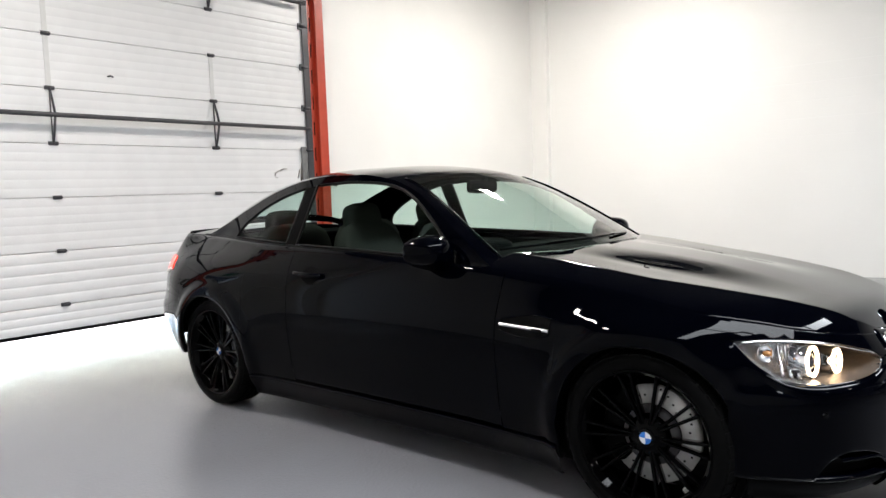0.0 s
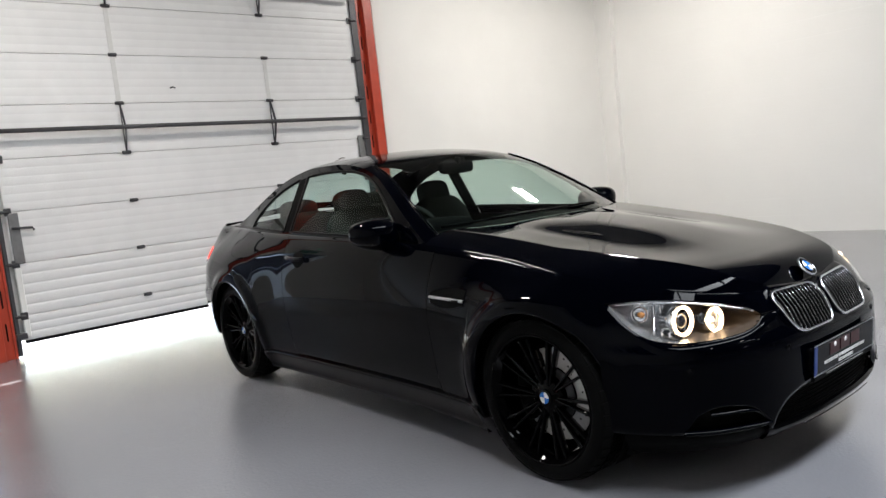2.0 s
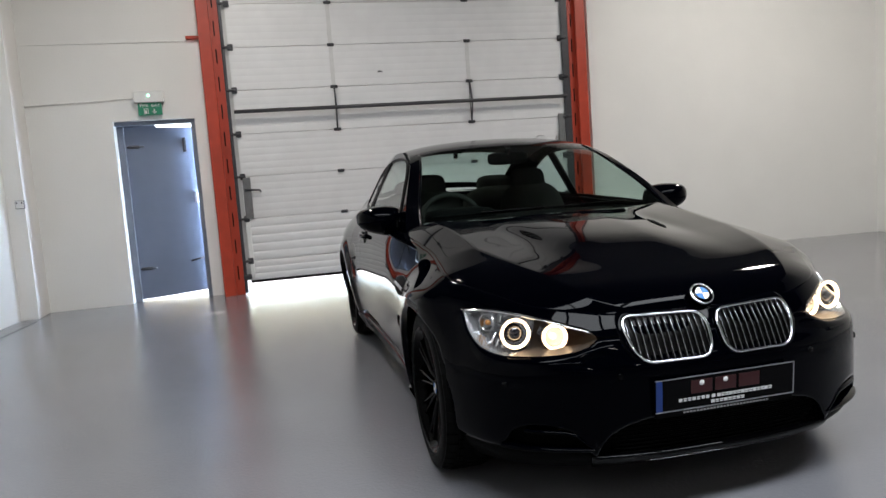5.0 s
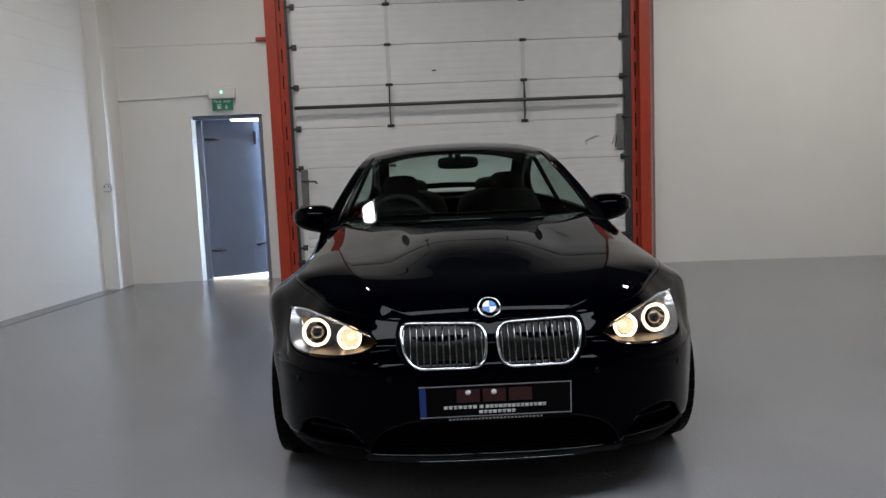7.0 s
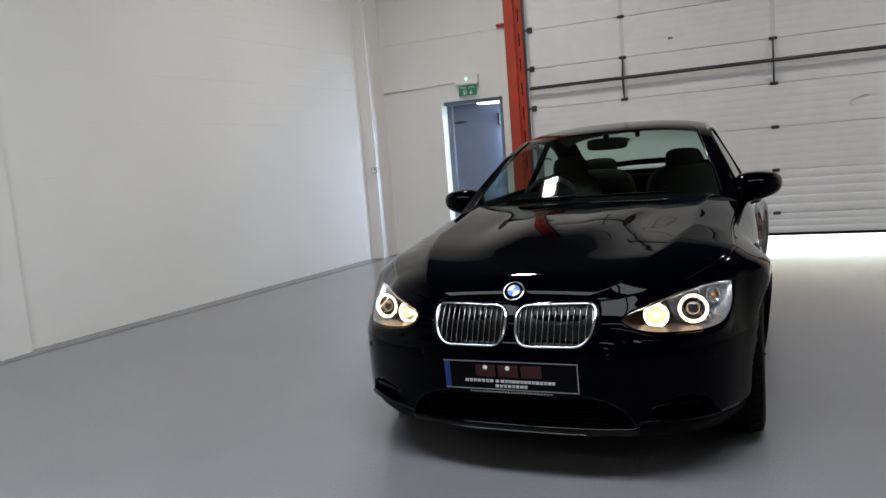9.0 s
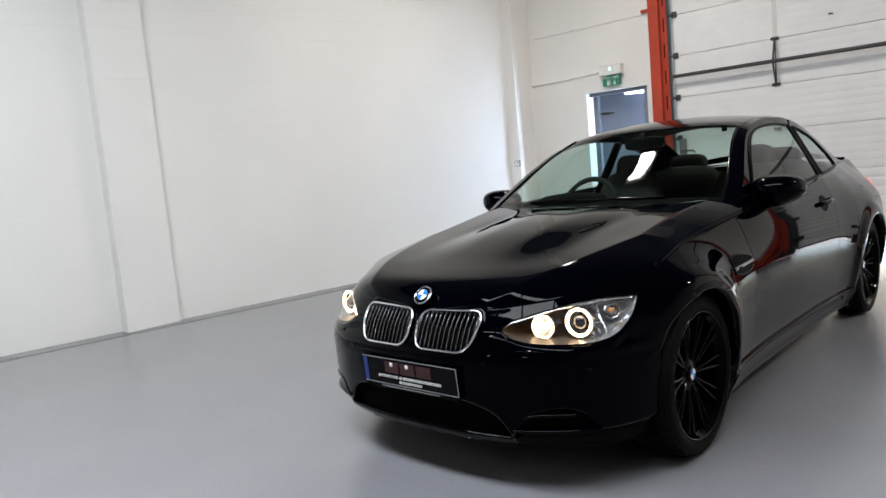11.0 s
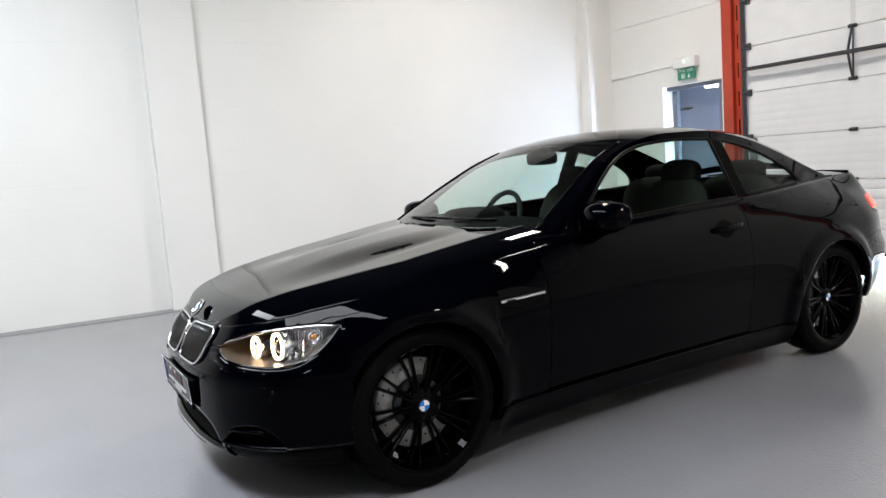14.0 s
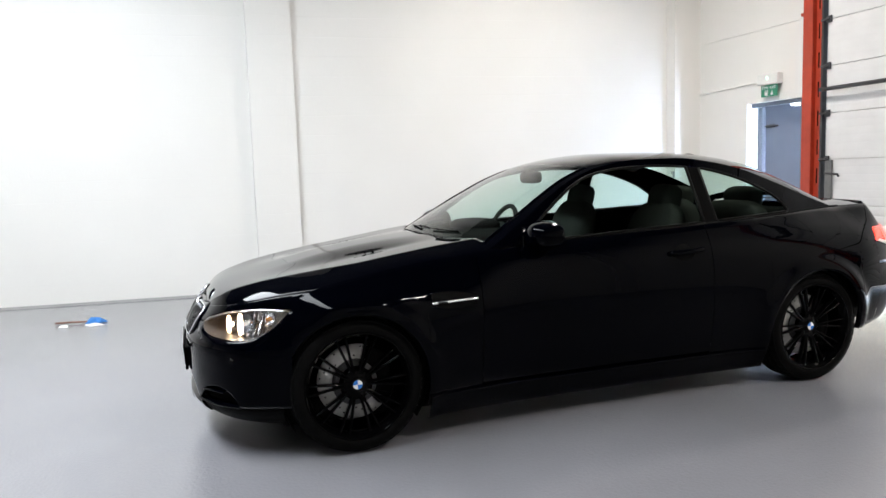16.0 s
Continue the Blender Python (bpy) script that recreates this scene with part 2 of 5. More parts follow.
def tube(name, points, r, n=8, closed=False, flat=1.0):
    """A round bar along points."""
    p = np.asarray(points, float)
    k = len(p)
    if closed:
        t = np.roll(p, -1, 0) - np.roll(p, 1, 0)
    else:
        t = np.gradient(p, axis=0)
    t /= np.linalg.norm(t, axis=1)[:, None] + 1e-12
    ref = np.array([0, 0, 1.0]) if abs(t[:, 2]).mean() < 0.8 else np.array([1.0, 0, 0])
    u = np.cross(t, ref)
    u /= np.linalg.norm(u, axis=1)[:, None] + 1e-12
    v = np.cross(u, t)
    a = np.linspace(0, 2 * math.pi, n, endpoint=False)
    pts = p[:, None] + r * (np.cos(a)[None, :, None] * u[:, None] + flat * np.sin(a)[None, :, None] * v[:, None])
    me = grid_mesh(name, pts, close_u=closed, close_v=True)
    if not closed:
        bm = bmesh.new()
        bm.from_mesh(me)
        bmesh.ops.holes_fill(bm, edges=[e for e in bm.edges if e.is_boundary], sides=0)
        bm.to_mesh(me)
        bm.free()
    return me


def curve_at(xs, ys, x):
    """A smooth curve through the points (xs, ys) that does not overshoot."""
    xs, ys, x = np.asarray(xs, float), np.asarray(ys, float), np.asarray(x, float)
    h, d = np.diff(xs), np.diff(ys) / np.diff(xs)
    m = np.empty(len(xs))
    m[0], m[-1] = d[0], d[-1]
    for i in range(1, len(xs) - 1):
        m[i] = 0 if d[i - 1] * d[i] <= 0 else (h[i - 1] + h[i]) / (h[i - 1] / d[i] + h[i] / d[i - 1]) if abs(d[i - 1] * d[i]) > 1e-12 else 0
    x = np.clip(x, xs[0], xs[-1])
    i = np.clip(np.searchsorted(xs, x) - 1, 0, len(xs) - 2)
    t = (x - xs[i]) / h[i]
    return (1 + 2 * t) * (1 - t) ** 2 * ys[i] + t * (1 - t) ** 2 * h[i] * m[i] + t * t * (3 - 2 * t) * ys[i + 1] + t * t * (t - 1) * h[i] * m[i + 1]


def step(a, b, x):
    t = np.clip((np.asarray(x, float) - a) / (b - a), 0, 1)
    return t * t * (3 - 2 * t)

# ---------------------------------------------------------------- the unit: floor, walls, roof
YB = 5.72            # inner face of the back wall
LEFT = lambda y: -4.56 + 0.105 * y      # inner face of the two side walls along y
RIGHT = lambda y: 7.02 - 0.075 * y
Y0, TOP = -15.0, 4.7


def slab(name, corners, z0, z1, material, label, category, kind="structure"):
    n = len(corners)
    v = [(x, y, z0) for x, y in corners] + [(x, y, z1) for x, y in corners]
    f = [tuple(range(n))[::-1], tuple(range(n, 2 * n))] + [(i, (i + 1) % n, n + (i + 1) % n, n + i) for i in range(n)]
    return tagged(part(name, from_lists(name, v, f, False), material), label, category, kind=kind)


slab("floor", [(LEFT(Y0) - .3, Y0 - .3), (RIGHT(Y0) + .3, Y0 - .3), (RIGHT(YB) + .3, YB + .3), (LEFT(YB) - .3, YB + .3)], -0.2, 0.0, FLOOR, "glossy grey epoxy painted concrete workshop floor", "floor")
slab("ground", [(-400, -400), (400, -400), (400, 400), (-400, 400)], -0.5, -0.205, ASPHALT, "pale asphalt yard outside the unit", "ground")
slab("yard_apron", [(-12, YB + .31), (12, YB + .31), (12, 30), (-12, 30)], -0.2, -0.01, ASPHALT, "pale concrete apron outside the doors", "pavement")
GX0, GX1, GY0, GY1 = -2.7, 2.9, -2.97, -2.02      # rooflight opening
roof_ob = thing("ceiling", pose(0, 0, 0), "dark roof lining of the unit with a rooflight", "ceiling", kind="structure")
_a, _b = LEFT(Y0) - .3, RIGHT(Y0) + .3
_me = [(box_mesh("p", x1 - x0, y1 - y0, .2, 0, ((x0 + x1) / 2, (y0 + y1) / 2, TOP + .1)), Matrix()) for x0, x1, y0, y1 in
       ((_a, _b, Y0 - .3, GY0), (_a, _b, GY1, YB + .3), (_a, GX0, GY0, GY1), (GX1, _b, GY0, GY1))]
part("roof_lining", joined("roof_lining", _me), CEIL, roof_ob)
part("rooflight_sheet", box_mesh("rooflight_sheet", GX1 - GX0, GY1 - GY0, .02, 0, ((GX0 + GX1) / 2, (GY0 + GY1) / 2, TOP + .19)), ROOFLIGHT, roof_ob)
for k in range(1, 4):
    x_ = GX0 + (GX1 - GX0) * k / 4
    part("rooflight_bar", box_mesh("rooflight_bar", .07, GY1 - GY0, .12, .004, (x_, (GY0 + GY1) / 2, TOP - .02)), CEIL, roof_ob)
slab("wall_west", [(LEFT(Y0) - .3, Y0), (LEFT(Y0) - .0005, Y0), (LEFT(YB) - .0005, YB), (LEFT(YB) - .3, YB)], 0, TOP, WALL, "white painted concrete block side wall", "wall")
slab("wall_east", [(RIGHT(Y0) + .0005, Y0), (RIGHT(Y0) + .3, Y0), (RIGHT(YB) + .3, YB), (RIGHT(YB) + .0005, YB)], 0, TOP, WALL, "white painted concrete block side wall", "wall")
# back wall in pieces round the fire door and the roller door
DX0, DX1, DZ = -2.99, -2.14, 2.01
RX0, RX1, RZ = -1.78, 2.30, 4.6
wall_n = thing("wall_north", pose(0, 0, 0), "white painted boarded back wall", "wall", kind="structure")
for x0, x1, z0, z1 in ((LEFT(YB) - .3, DX0, 0, TOP), (DX0, DX1, DZ, TOP), (DX1, RX0, 0, TOP), (RX0, RX1, RZ, TOP), (RX1, RX1 + .3, 0, TOP)):
    part("wall_section", box_mesh("wall_section", x1 - x0, 0.3, z1 - z0, 0, ((x0 + x1) / 2, YB + 0.15, (z0 + z1) / 2)), WALL_SMOOTH, wall_n)
v = [(x, y, z) for z in (0, TOP) for x, y in ((RX1 + .3, YB - .07), (7.2, YB - .46), (7.2, YB - .1), (RX1 + .3, YB + .3))]
part("wall_section", from_lists("wall_section", v, [(0, 1, 2, 3), (4, 5, 6, 7), (0, 1, 5, 4), (1, 2, 6, 5), (2, 3, 7, 6), (3, 0, 4, 7)], False), WALL_SMOOTH, wall_n)
slab("wall_south", [(LEFT(Y0) - .3, Y0 - .3), (RIGHT(Y0) + .3, Y0 - .3), (RIGHT(Y0) + .3, Y0), (LEFT(Y0) - .3, Y0)], 0, TOP, WALL, "white painted block front wall", "wall")

# piers and corner columns of the block walls
tagged(part("wall_pier", box_mesh("wall_pier", .26, .50, TOP, .006, (LEFT(.29) - .03, .285, TOP / 2)), WALL), "white painted block pier standing out of the side wall", "wall pier", kind="structure")
tagged(part("corner_column", box_mesh("corner_column", .30, .42, TOP, .006, (-3.985, 5.53, TOP / 2)), WALL), "white painted boxed column in the room corner", "column", kind="structure")
tagged(part("corner_column", box_mesh("corner_column", .30, .42, TOP, .006, (6.70, 5.24, TOP / 2)), WALL), "white painted boxed column in the room corner", "column", kind="structure")

# ---------------------------------------------------------------- the roller door
DY = 5.58
sect = thing("sectional_door", pose(0, 0, 0), "white insulated sectional overhead door, raised a hand above the floor", "overhead door")
JOINTS = [.149, .375, .85, 1.32, 1.79, 2.27, 2.735, 3.20, 3.67, 4.14, 4.60]
LX0, LX1 = -1.70, 2.205


def panel_mesh(z0, z1, ribs, depth):
    z = np.linspace(z0 + .003, z1 - .003, 8 * ribs + 1)
    u = (z - z[0]) / (z[-1] - z[0]) * ribs
    y = DY - depth * np.clip(1.6 * np.abs(np.sin(math.pi * u)) ** .35 - .6, 0, 1)
    rows = [(DY + .04, z0 + .003)] + list(zip(y, z)) + [(DY + .04, z1 - .003)]
    return grid_mesh("door_panel", [[(LX0, a, b), (LX1, a, b)] for a, b in rows], False)


for i, (z0, z1) in enumerate(zip(JOINTS, JOINTS[1:])):
    part("door_panel", panel_mesh(z0, z1, (3, 5)[i == 1] if i < 2 else 6, .006 if i < 2 else .0014), DOOR_SKIN, sect)
    if i:
        for x in (-.585, 1.014):
            part("hinge", joined("hinge", [(box_mesh("h", .075, .016, .035, .004), pose(x, DY - .010, z0)), (tube("k", [(x - .04, DY - .02, z0), (x + .04, DY - .02, z0)], .008), Matrix())]), DARK_STEEL, sect)
        for x, sd in ((LX0, 1), (LX1, -1)):
            part("roller_bracket", joined("roller_bracket", [(box_mesh("h", .06, .02, .07, .005), pose(x + .02 * sd, DY - .015, z0)), (tube("k", [(x - .06 * sd, DY - .03, z0), (x + .03 * sd, DY - .03, z0)], .014, 10), Matrix())]), DARK_STEEL, sect)
part("door_core", box_mesh("door_core", 4.0, .03, 4.45, 0, ((LX0 + LX1) / 2, DY + .055, .149 + 2.225)), STILE, sect)
part("bottom_seal", box_mesh("bottom_seal", LX1 - LX0, .045, .03, .008, ((LX0 + LX1) / 2, DY + .015, .138)), BLACK_MATT, sect)
for zb in (2.03, 3.44):
    bar = part("brace_bar", tube("brace_bar", [(LX0 + .0, DY - .10, zb), (LX1, DY - .10, zb)], .021, 10), DARK_STEEL, sect)
    for x in (-.585, 1.014):
        st = []
        for d in (-1, 1):
            st.append((tube("s", [(x, DY - .012, zb + .238 * d), (x, DY - .05, zb + .15 * d), (x, DY - .098, zb)], .017, 8, flat=.5), Matrix()))
            st.append((box_mesh("f", .085, .014, .03, .004), pose(x, DY - .010, zb + .238 * d)))
        st.append((tube("s", [(x, DY - .006, zb - .24), (x, DY - .006, zb + .24)], .014, 8, flat=.3), Matrix()))
        part("strut", joined("strut", st), DARK_STEEL, bar)
part("lock_plate", box_mesh("lock_plate", .085, .02, .46, .006, (-1.645, DY - .02, 1.08)), STEEL, sect)
part("lock_handle", tube("lock_handle", [(-1.67, DY - .05, 1.175), (-1.51, DY - .05, 1.165), (-1.495, DY - .05, 1.14)], .011, 8), DARK_STEEL, sect)
# plate added at the right, where the door edge has a dark rubbed patch
part("lock_plate", box_mesh("lock_plate", .08, .02, .42, .006, (2.155, DY - .02, 1.62)), STEEL, sect)
part("end_cap", box_mesh("end_cap", .05, .02, .64, .006, (-1.672, DY - .012, .50)), WHITE_PLASTIC, sect)
part("grab_hook", tube("grab_hook", [(-.065, DY, 2.415), (-.045, DY - .02, 2.422), (-.02, DY - .02, 2.412)], .008, 6), DARK_STEEL, sect)
for x, z1 in ((-.585, 3.195), (1.014, 2.73)):
    part("stile", box_mesh("stile", .045, .003, z1 - 2.275, .001, (x, DY - .0032, (z1 + 2.275) / 2)), STILE, sect)
for pts, r in (([(1.738, 1.495), (1.748, 1.53), (1.79, 1.548), (1.83, 1.552)], .014), ([(1.82, 1.560), (1.86, 1.578), (1.91, 1.572)], .020), ([(1.745, 1.48), (1.765, 1.472), (1.775, 1.485)], .010),
               ([(2.10, 1.44), (2.115, 1.55), (2.13, 1.68), (2.12, 1.80)], .028), ([(2.06, 1.47), (2.075, 1.53), (2.09, 1.57)], .016)):
    part("scuff", tube("scuff", [(x, DY - .002, z) for x, z in pts], r, 8, flat=.12), SCUFF, sect)
part("lift_handle", box_mesh("lift_handle", .06, .03, .02, .005, (-.585, DY - .012, .37)), DARK_STEEL, sect)

for sd, xa in ((1, -2.0), (-1, 2.525)):
    post = thing("door_post", pose(xa, 0, 0, 0, 0, 0), "red oxide painted steel channel post beside the overhead door", "steel post", "door posts", "structure")
    prof = [(0, YB), (0, 5.555), (.008, 5.545), (.125, 5.545), (.13, 5.55), (.13, 5.60), (.205, 5.60), (.205, 5.575), (.225, 5.575), (.225, YB)]
    part("channel", grid_mesh("channel", [[(sd * x, y, 0), (sd * x, y, TOP)] for x, y in prof], False), RED, post)
    for k in range(16):
        part("slot", box_mesh("slot", .014, .01, .16, .004, (sd * .168, 5.600, .25 + k * .30)), BLACK_MATT, post)
    track = thing("door_track", pose(xa, 0, 0), "dark steel guide track of the overhead door", "door track", "door tracks", "structure")
    wide = .262 if sd > 0 else .318
    prof = [(.226, 5.70), (.226, 5.565), (.236, 5.555), (wide, 5.555), (wide, 5.565), (.24, 5.57), (.24, 5.70)]
    part("rail", grid_mesh("rail", [[(sd * x, y, 0.02), (sd * x, y, TOP)] for x, y in prof], False), DARK_STEEL, track)
    part("track_foot", box_mesh("track_foot", .09, .08, .05, .006, (sd * .27, 5.55, .20)), DARK_STEEL, track)
tagged(part("wall_bracket", box_mesh("wall_bracket", .145, .05, .035, .004, (-2.072, 5.69, 2.875)), RED), "short red steel rail end on the wall", "bracket")

# ---------------------------------------------------------------- fire door and its wall fittings
fd = thing("door_1", pose(0, 0, 0), "grey-blue steel fire door, slightly ajar in a white reveal", "door", kind="structure")
for nm, sx, sy_, sz, at in (("frame_head", .85, .06, .045, (-2.565, YB + .10, 1.988)), ("frame_jamb", .09, .06, 1.965, (-2.9675, YB + .20, .983)), ("frame_jamb", .045, .10, 1.965, (-2.1625, YB + .05, .983))):
    part(nm, box_mesh(nm, sx, sy_, sz, .004, at), FRAME_GREY, fd)
lo = [(0, .012), (.3, .02), (.84, .052), (.84, 1.938), (.40, 1.950), (.38, 1.985), (0, 1.985)]
leaf = part("door_leaf", from_lists("door_leaf", [(x, y, z) for y in (-.022, .022) for x, z in lo], [tuple(range(7)), tuple(range(7, 14))] + [(i, (i + 1) % 7, 7 + (i + 1) % 7, 7 + i) for i in range(7)], False), DOOR_GREY, fd, m=pose(-2.985, YB + .235, 0, 0, 0, 8))
for z in (1.74, .36):
    part("bolt", joined("bolt", [(box_mesh("b", .12, .02, .035, .005), pose(.14, -.03, z)), (tube("t", [(.07, -.045, z), (.25, -.045, z)], .009, 8), Matrix())]), DARK_STEEL, leaf)
part("bolt", tube("bolt", [(.62, -.035, .40), (.78, -.035, .43)], .010, 8), DARK_STEEL, leaf)
part("pull_hook", box_mesh("pull_hook", .035, .04, .13, .01, (.755, -.04, 1.13)), WHITE_PLASTIC, leaf)
part("door_closer", box_mesh("door_closer", .035, .05, .16, .006, (.68, -.045, 1.74)), DARK_STEEL, leaf)
exit_sign = thing("exit_sign", pose(-2.585, YB, .02), "white emergency light box with a green fire exit panel", "exit sign")
part("housing", box_mesh("housing", .31, .09, .125, .012, (0, -.045, 2.235)), WHITE_PLASTIC, exit_sign)
sp = part("sign_panel", box_mesh("sign_panel", .246, .012, .135, .003, (0, -.05, 2.105)), GREEN, exit_sign)
part("indicator", turned("indicator", [(0, -.094), (.014, -.094), (.018, -.088)], 16, "Y"), LED_GREEN, exit_sign, m=pose(0, 0, 2.245))
for word, at in (("Fire", -.058), ("exit", .058)):
    tx = bpy.data.curves.new("sign_text", "FONT")
    tx.body, tx.size, tx.align_x, tx.extrude = word, .058, "CENTER", .0005
    tm = bpy.data.objects.new("sign_text_source", tx)
    scene.collection.objects.link(tm)
    bpy.context.view_layer.update()
    tme = bpy.data.meshes.new_from_object(tm.evaluated_get(bpy.context.evaluated_depsgraph_get()))
    bpy.data.objects.remove(tm)
    part("word", tme, WHITE_ENAMEL, sp, m=pose(at, -.0575, 2.126, 90, 0, 0))
part("arrow", joined("arrow", [(box_mesh("a", .012, .002, .04, 0), pose(.045, -.0575, 2.082)), (from_lists("h", [(.02, -.0585, 2.075), (.07, -.0585, 2.075), (.045, -.0585, 2.046)], [(0, 1, 2)], False), Matrix())]), WHITE_ENAMEL, sp)
part("pictogram", joined("pictogram", [(box_mesh("a", .006, .002, .058, 0), pose(-.06, -.0575, 2.078)), (box_mesh("a", .006, .002, .058, 0), pose(-.02, -.0575, 2.078)), (box_mesh("a", .046, .002, .006, 0), pose(-.04, -.0575, 2.106)), (box_mesh("a", .018, .002, .04, 0), pose(-.042, -.0575, 2.072))]), WHITE_ENAMEL, sp)
tagged(part("conduit", tube("conduit", [(-3.84, YB - .012, 2.21), (-2.74, YB - .012, 2.25)], .009, 8), WALL_SMOOTH), "thin white painted cable conduit on the wall", "conduit")
tagged(part("board_joint", box_mesh("board_joint", 1.70, .014, .012, .003, (-2.99, YB - .005, 2.845)), WALL_SMOOTH), "white painted joint strip between wall boards", "trim", kind="structure")


def socket(m, w):
    s_ = thing("wall_socket", m, "small grey plastic wall socket on the white wall", "socket", "wall sockets")
    part("back_box", box_mesh("back_box", w, .035, .085, .006, (0, -.018, 0)), GREY_PLASTIC, s_)
    part("face_plate", box_mesh("face_plate", w - .012, .008, .073, .003, (0, -.039, 0)), WHITE_PLASTIC, s_)
    for k in (-1, 1):
        part("switch", box_mesh("switch", .012, .006, .02, .002, (k * w * .28, -.044, .018)), DARK_STEEL, s_)
    return s_


socket(pose(-3.87, 5.32, 1.19), .085)
socket(pose(RIGHT(.24), .24, 1.35, 0, 0, -86), .15)

# ---------------------------------------------------------------- ceiling lights
# first two are added fill for the walls; last two set from reflections
LIGHTS = [(-1.75, -7.0), (1.4, -7.0), (-1.65, 3.05), (4.2, 2.95)]
proto = thing("ceiling_light", pose(LIGHTS[0][0], LIGHTS[0][1], TOP - .02), "white rectangular flood light hung under the roof, out of view", "ceiling light", "ceiling lights")
part("housing", box_mesh("housing", .36, .54, .07, .01, (0, 0, -.06)), WHITE_PLASTIC, proto)
part("diffuser", box_mesh("diffuser", .26, .42, .03, .008, (0, 0, -.11)), DIFFUSER, proto)
for x, y in LIGHTS[1:]:
    copy_thing(proto, pose(x, y, TOP - .02))
for x, y in LIGHTS:
    area("batten_light", pose(x, y, TOP - .16), .26, .42, LAMP_W * (.35 if y < 0 else .87 if x < 0 else 1.36), (1.0, .945, .885))
area("door_gap_daylight", look((-2.12, YB + .34, 1.0), (-4.2, YB - 1.2, .9)), .10, 1.86, 13.5, (.58, .75, 1.0))
area("rooflight_daylight", pose((GX0 + GX1) / 2, (GY0 + GY1) / 2, TOP + .02), GX1 - GX0, GY1 - GY0, ROOF_W, (.89, .945, 1.0))

# things left on the floor by the side wall
cloth = thing("cleaning_cloth", pose(-3.40, -1.61, 0, 0, 0, 75), "crumpled blue cloth on the grey floor", "cloth")
n_, k_ = 14, 20
th, ph = np.linspace(0, math.pi / 2, n_)[:, None], np.linspace(0, math.tau, k_, endpoint=False)[None, :]
wob = 1 + .25 * np.sin(3 * ph + 1) * np.sin(th) + .15 * np.sin(5 * ph + 4 * th)
part("fold", grid_mesh("fold", np.stack([.085 * np.sin(th) * np.cos(ph) * wob, .05 * np.sin(th) * np.sin(ph) * wob, .045 * np.cos(th) * wob + .002], -1), close_v=True), BLUE_CLOTH, cloth)
rag = thing("paper_rag", pose(-3.24, -1.60, 0, 0, 0, 80), "crumpled white paper rag on the grey floor", "rag")
wob = 1 + .3 * np.sin(4 * ph + 2) * np.sin(th) + .2 * np.sin(7 * ph + 5 * th)
part("fold", grid_mesh("fold", np.stack([.065 * np.sin(th) * np.cos(ph) * wob, .04 * np.sin(th) * np.sin(ph) * wob, .02 * np.cos(th) * wob + .002], -1), close_v=True), WHITE_PLASTIC, rag)
scrap = thing("paper_scrap", pose(-3.30, -1.86, 0, 0, 0, 20), "small torn white paper scrap on the grey floor", "paper scrap")
wob = 1 + .35 * np.sin(3 * ph + 1) * np.sin(th) + .2 * np.sin(6 * ph + 3 * th)
part("fold", grid_mesh("fold", np.stack([.045 * np.sin(th) * np.cos(ph) * wob, .035 * np.sin(th) * np.sin(ph) * wob, .014 * np.cos(th) * wob + .002], -1), close_v=True), WHITE_PLASTIC, scrap)
stick = thing("brush_handle", pose(-3.44, -1.80, .014, 0, 0, 80), "brown wooden brush handle lying on the grey floor", "brush")
part("shaft", tube("shaft", [(-.16, 0, 0), (-.05, 0, .003), (.08, 0, .001), (.17, 0, 0)], .009, 8), BROWN_WOOD, stick)
part("ferrule", tube("ferrule", [(.165, 0, 0), (.215, 0, 0)], .015, 8), GREY_PLASTIC, stick)
slab("floor_border", [(LEFT(Y0) - .02, Y0), (LEFT(Y0) + .20, Y0), (LEFT(5.2) + .20, 5.2), (LEFT(5.2) - .02, 5.2)], 0.0, 0.004, FLOOR_EDGE, "darker grey floor strip along the block wall", "floor border")

# ---------------------------------------------------------------- the car
# Its front axle stands over the origin; the nose points to -y.
car = thing("car", pose(0, 0, 0), "glossy blue-black two-door coupe with black alloy wheels, headlamps lit", "car")
WB, WR = 2.761, 0.325
ARCH = 0.345
OUT_X = (0, .14, .28, .42, .55, .66, .745, .805, .848, .872, .882, .876, .862, .856, .857, .866, .884, .890, .872, .822, .745, .63, .43, .21, 0)
OUT_Y = (-.757, -.755, -.744, -.718, -.668, -.598, -.503, -.388, -.24, -.085, .07, .34, .70, 1.1, 1.6, 2.1, 2.5, 2.80, 3.12, 3.37, 3.54, 3.645, 3.71, 3.74, 3.75)
_t = np.r_[0, np.cumsum(np.hypot(np.diff(OUT_X), np.diff(OUT_Y)))]
S_MAX = _t[-1]


def outline(s):
    return curve_at(_t, OUT_X, s), curve_at(_t, OUT_Y, s)


_ss = np.linspace(0, S_MAX, 1600)
_sx, _sy = outline(_ss)
_k = np.argmax(_sx > 0.5)


def s_of_y(y):
    return np.interp(y, _sy, _ss)


def s_of_x(x, rear=False):
    h = len(_ss) // 2
    return np.interp(x, _sx[::-1][:h], _ss[::-1][:h]) if rear else np.interp(x, _sx[:h // 2], _ss[:h // 2])


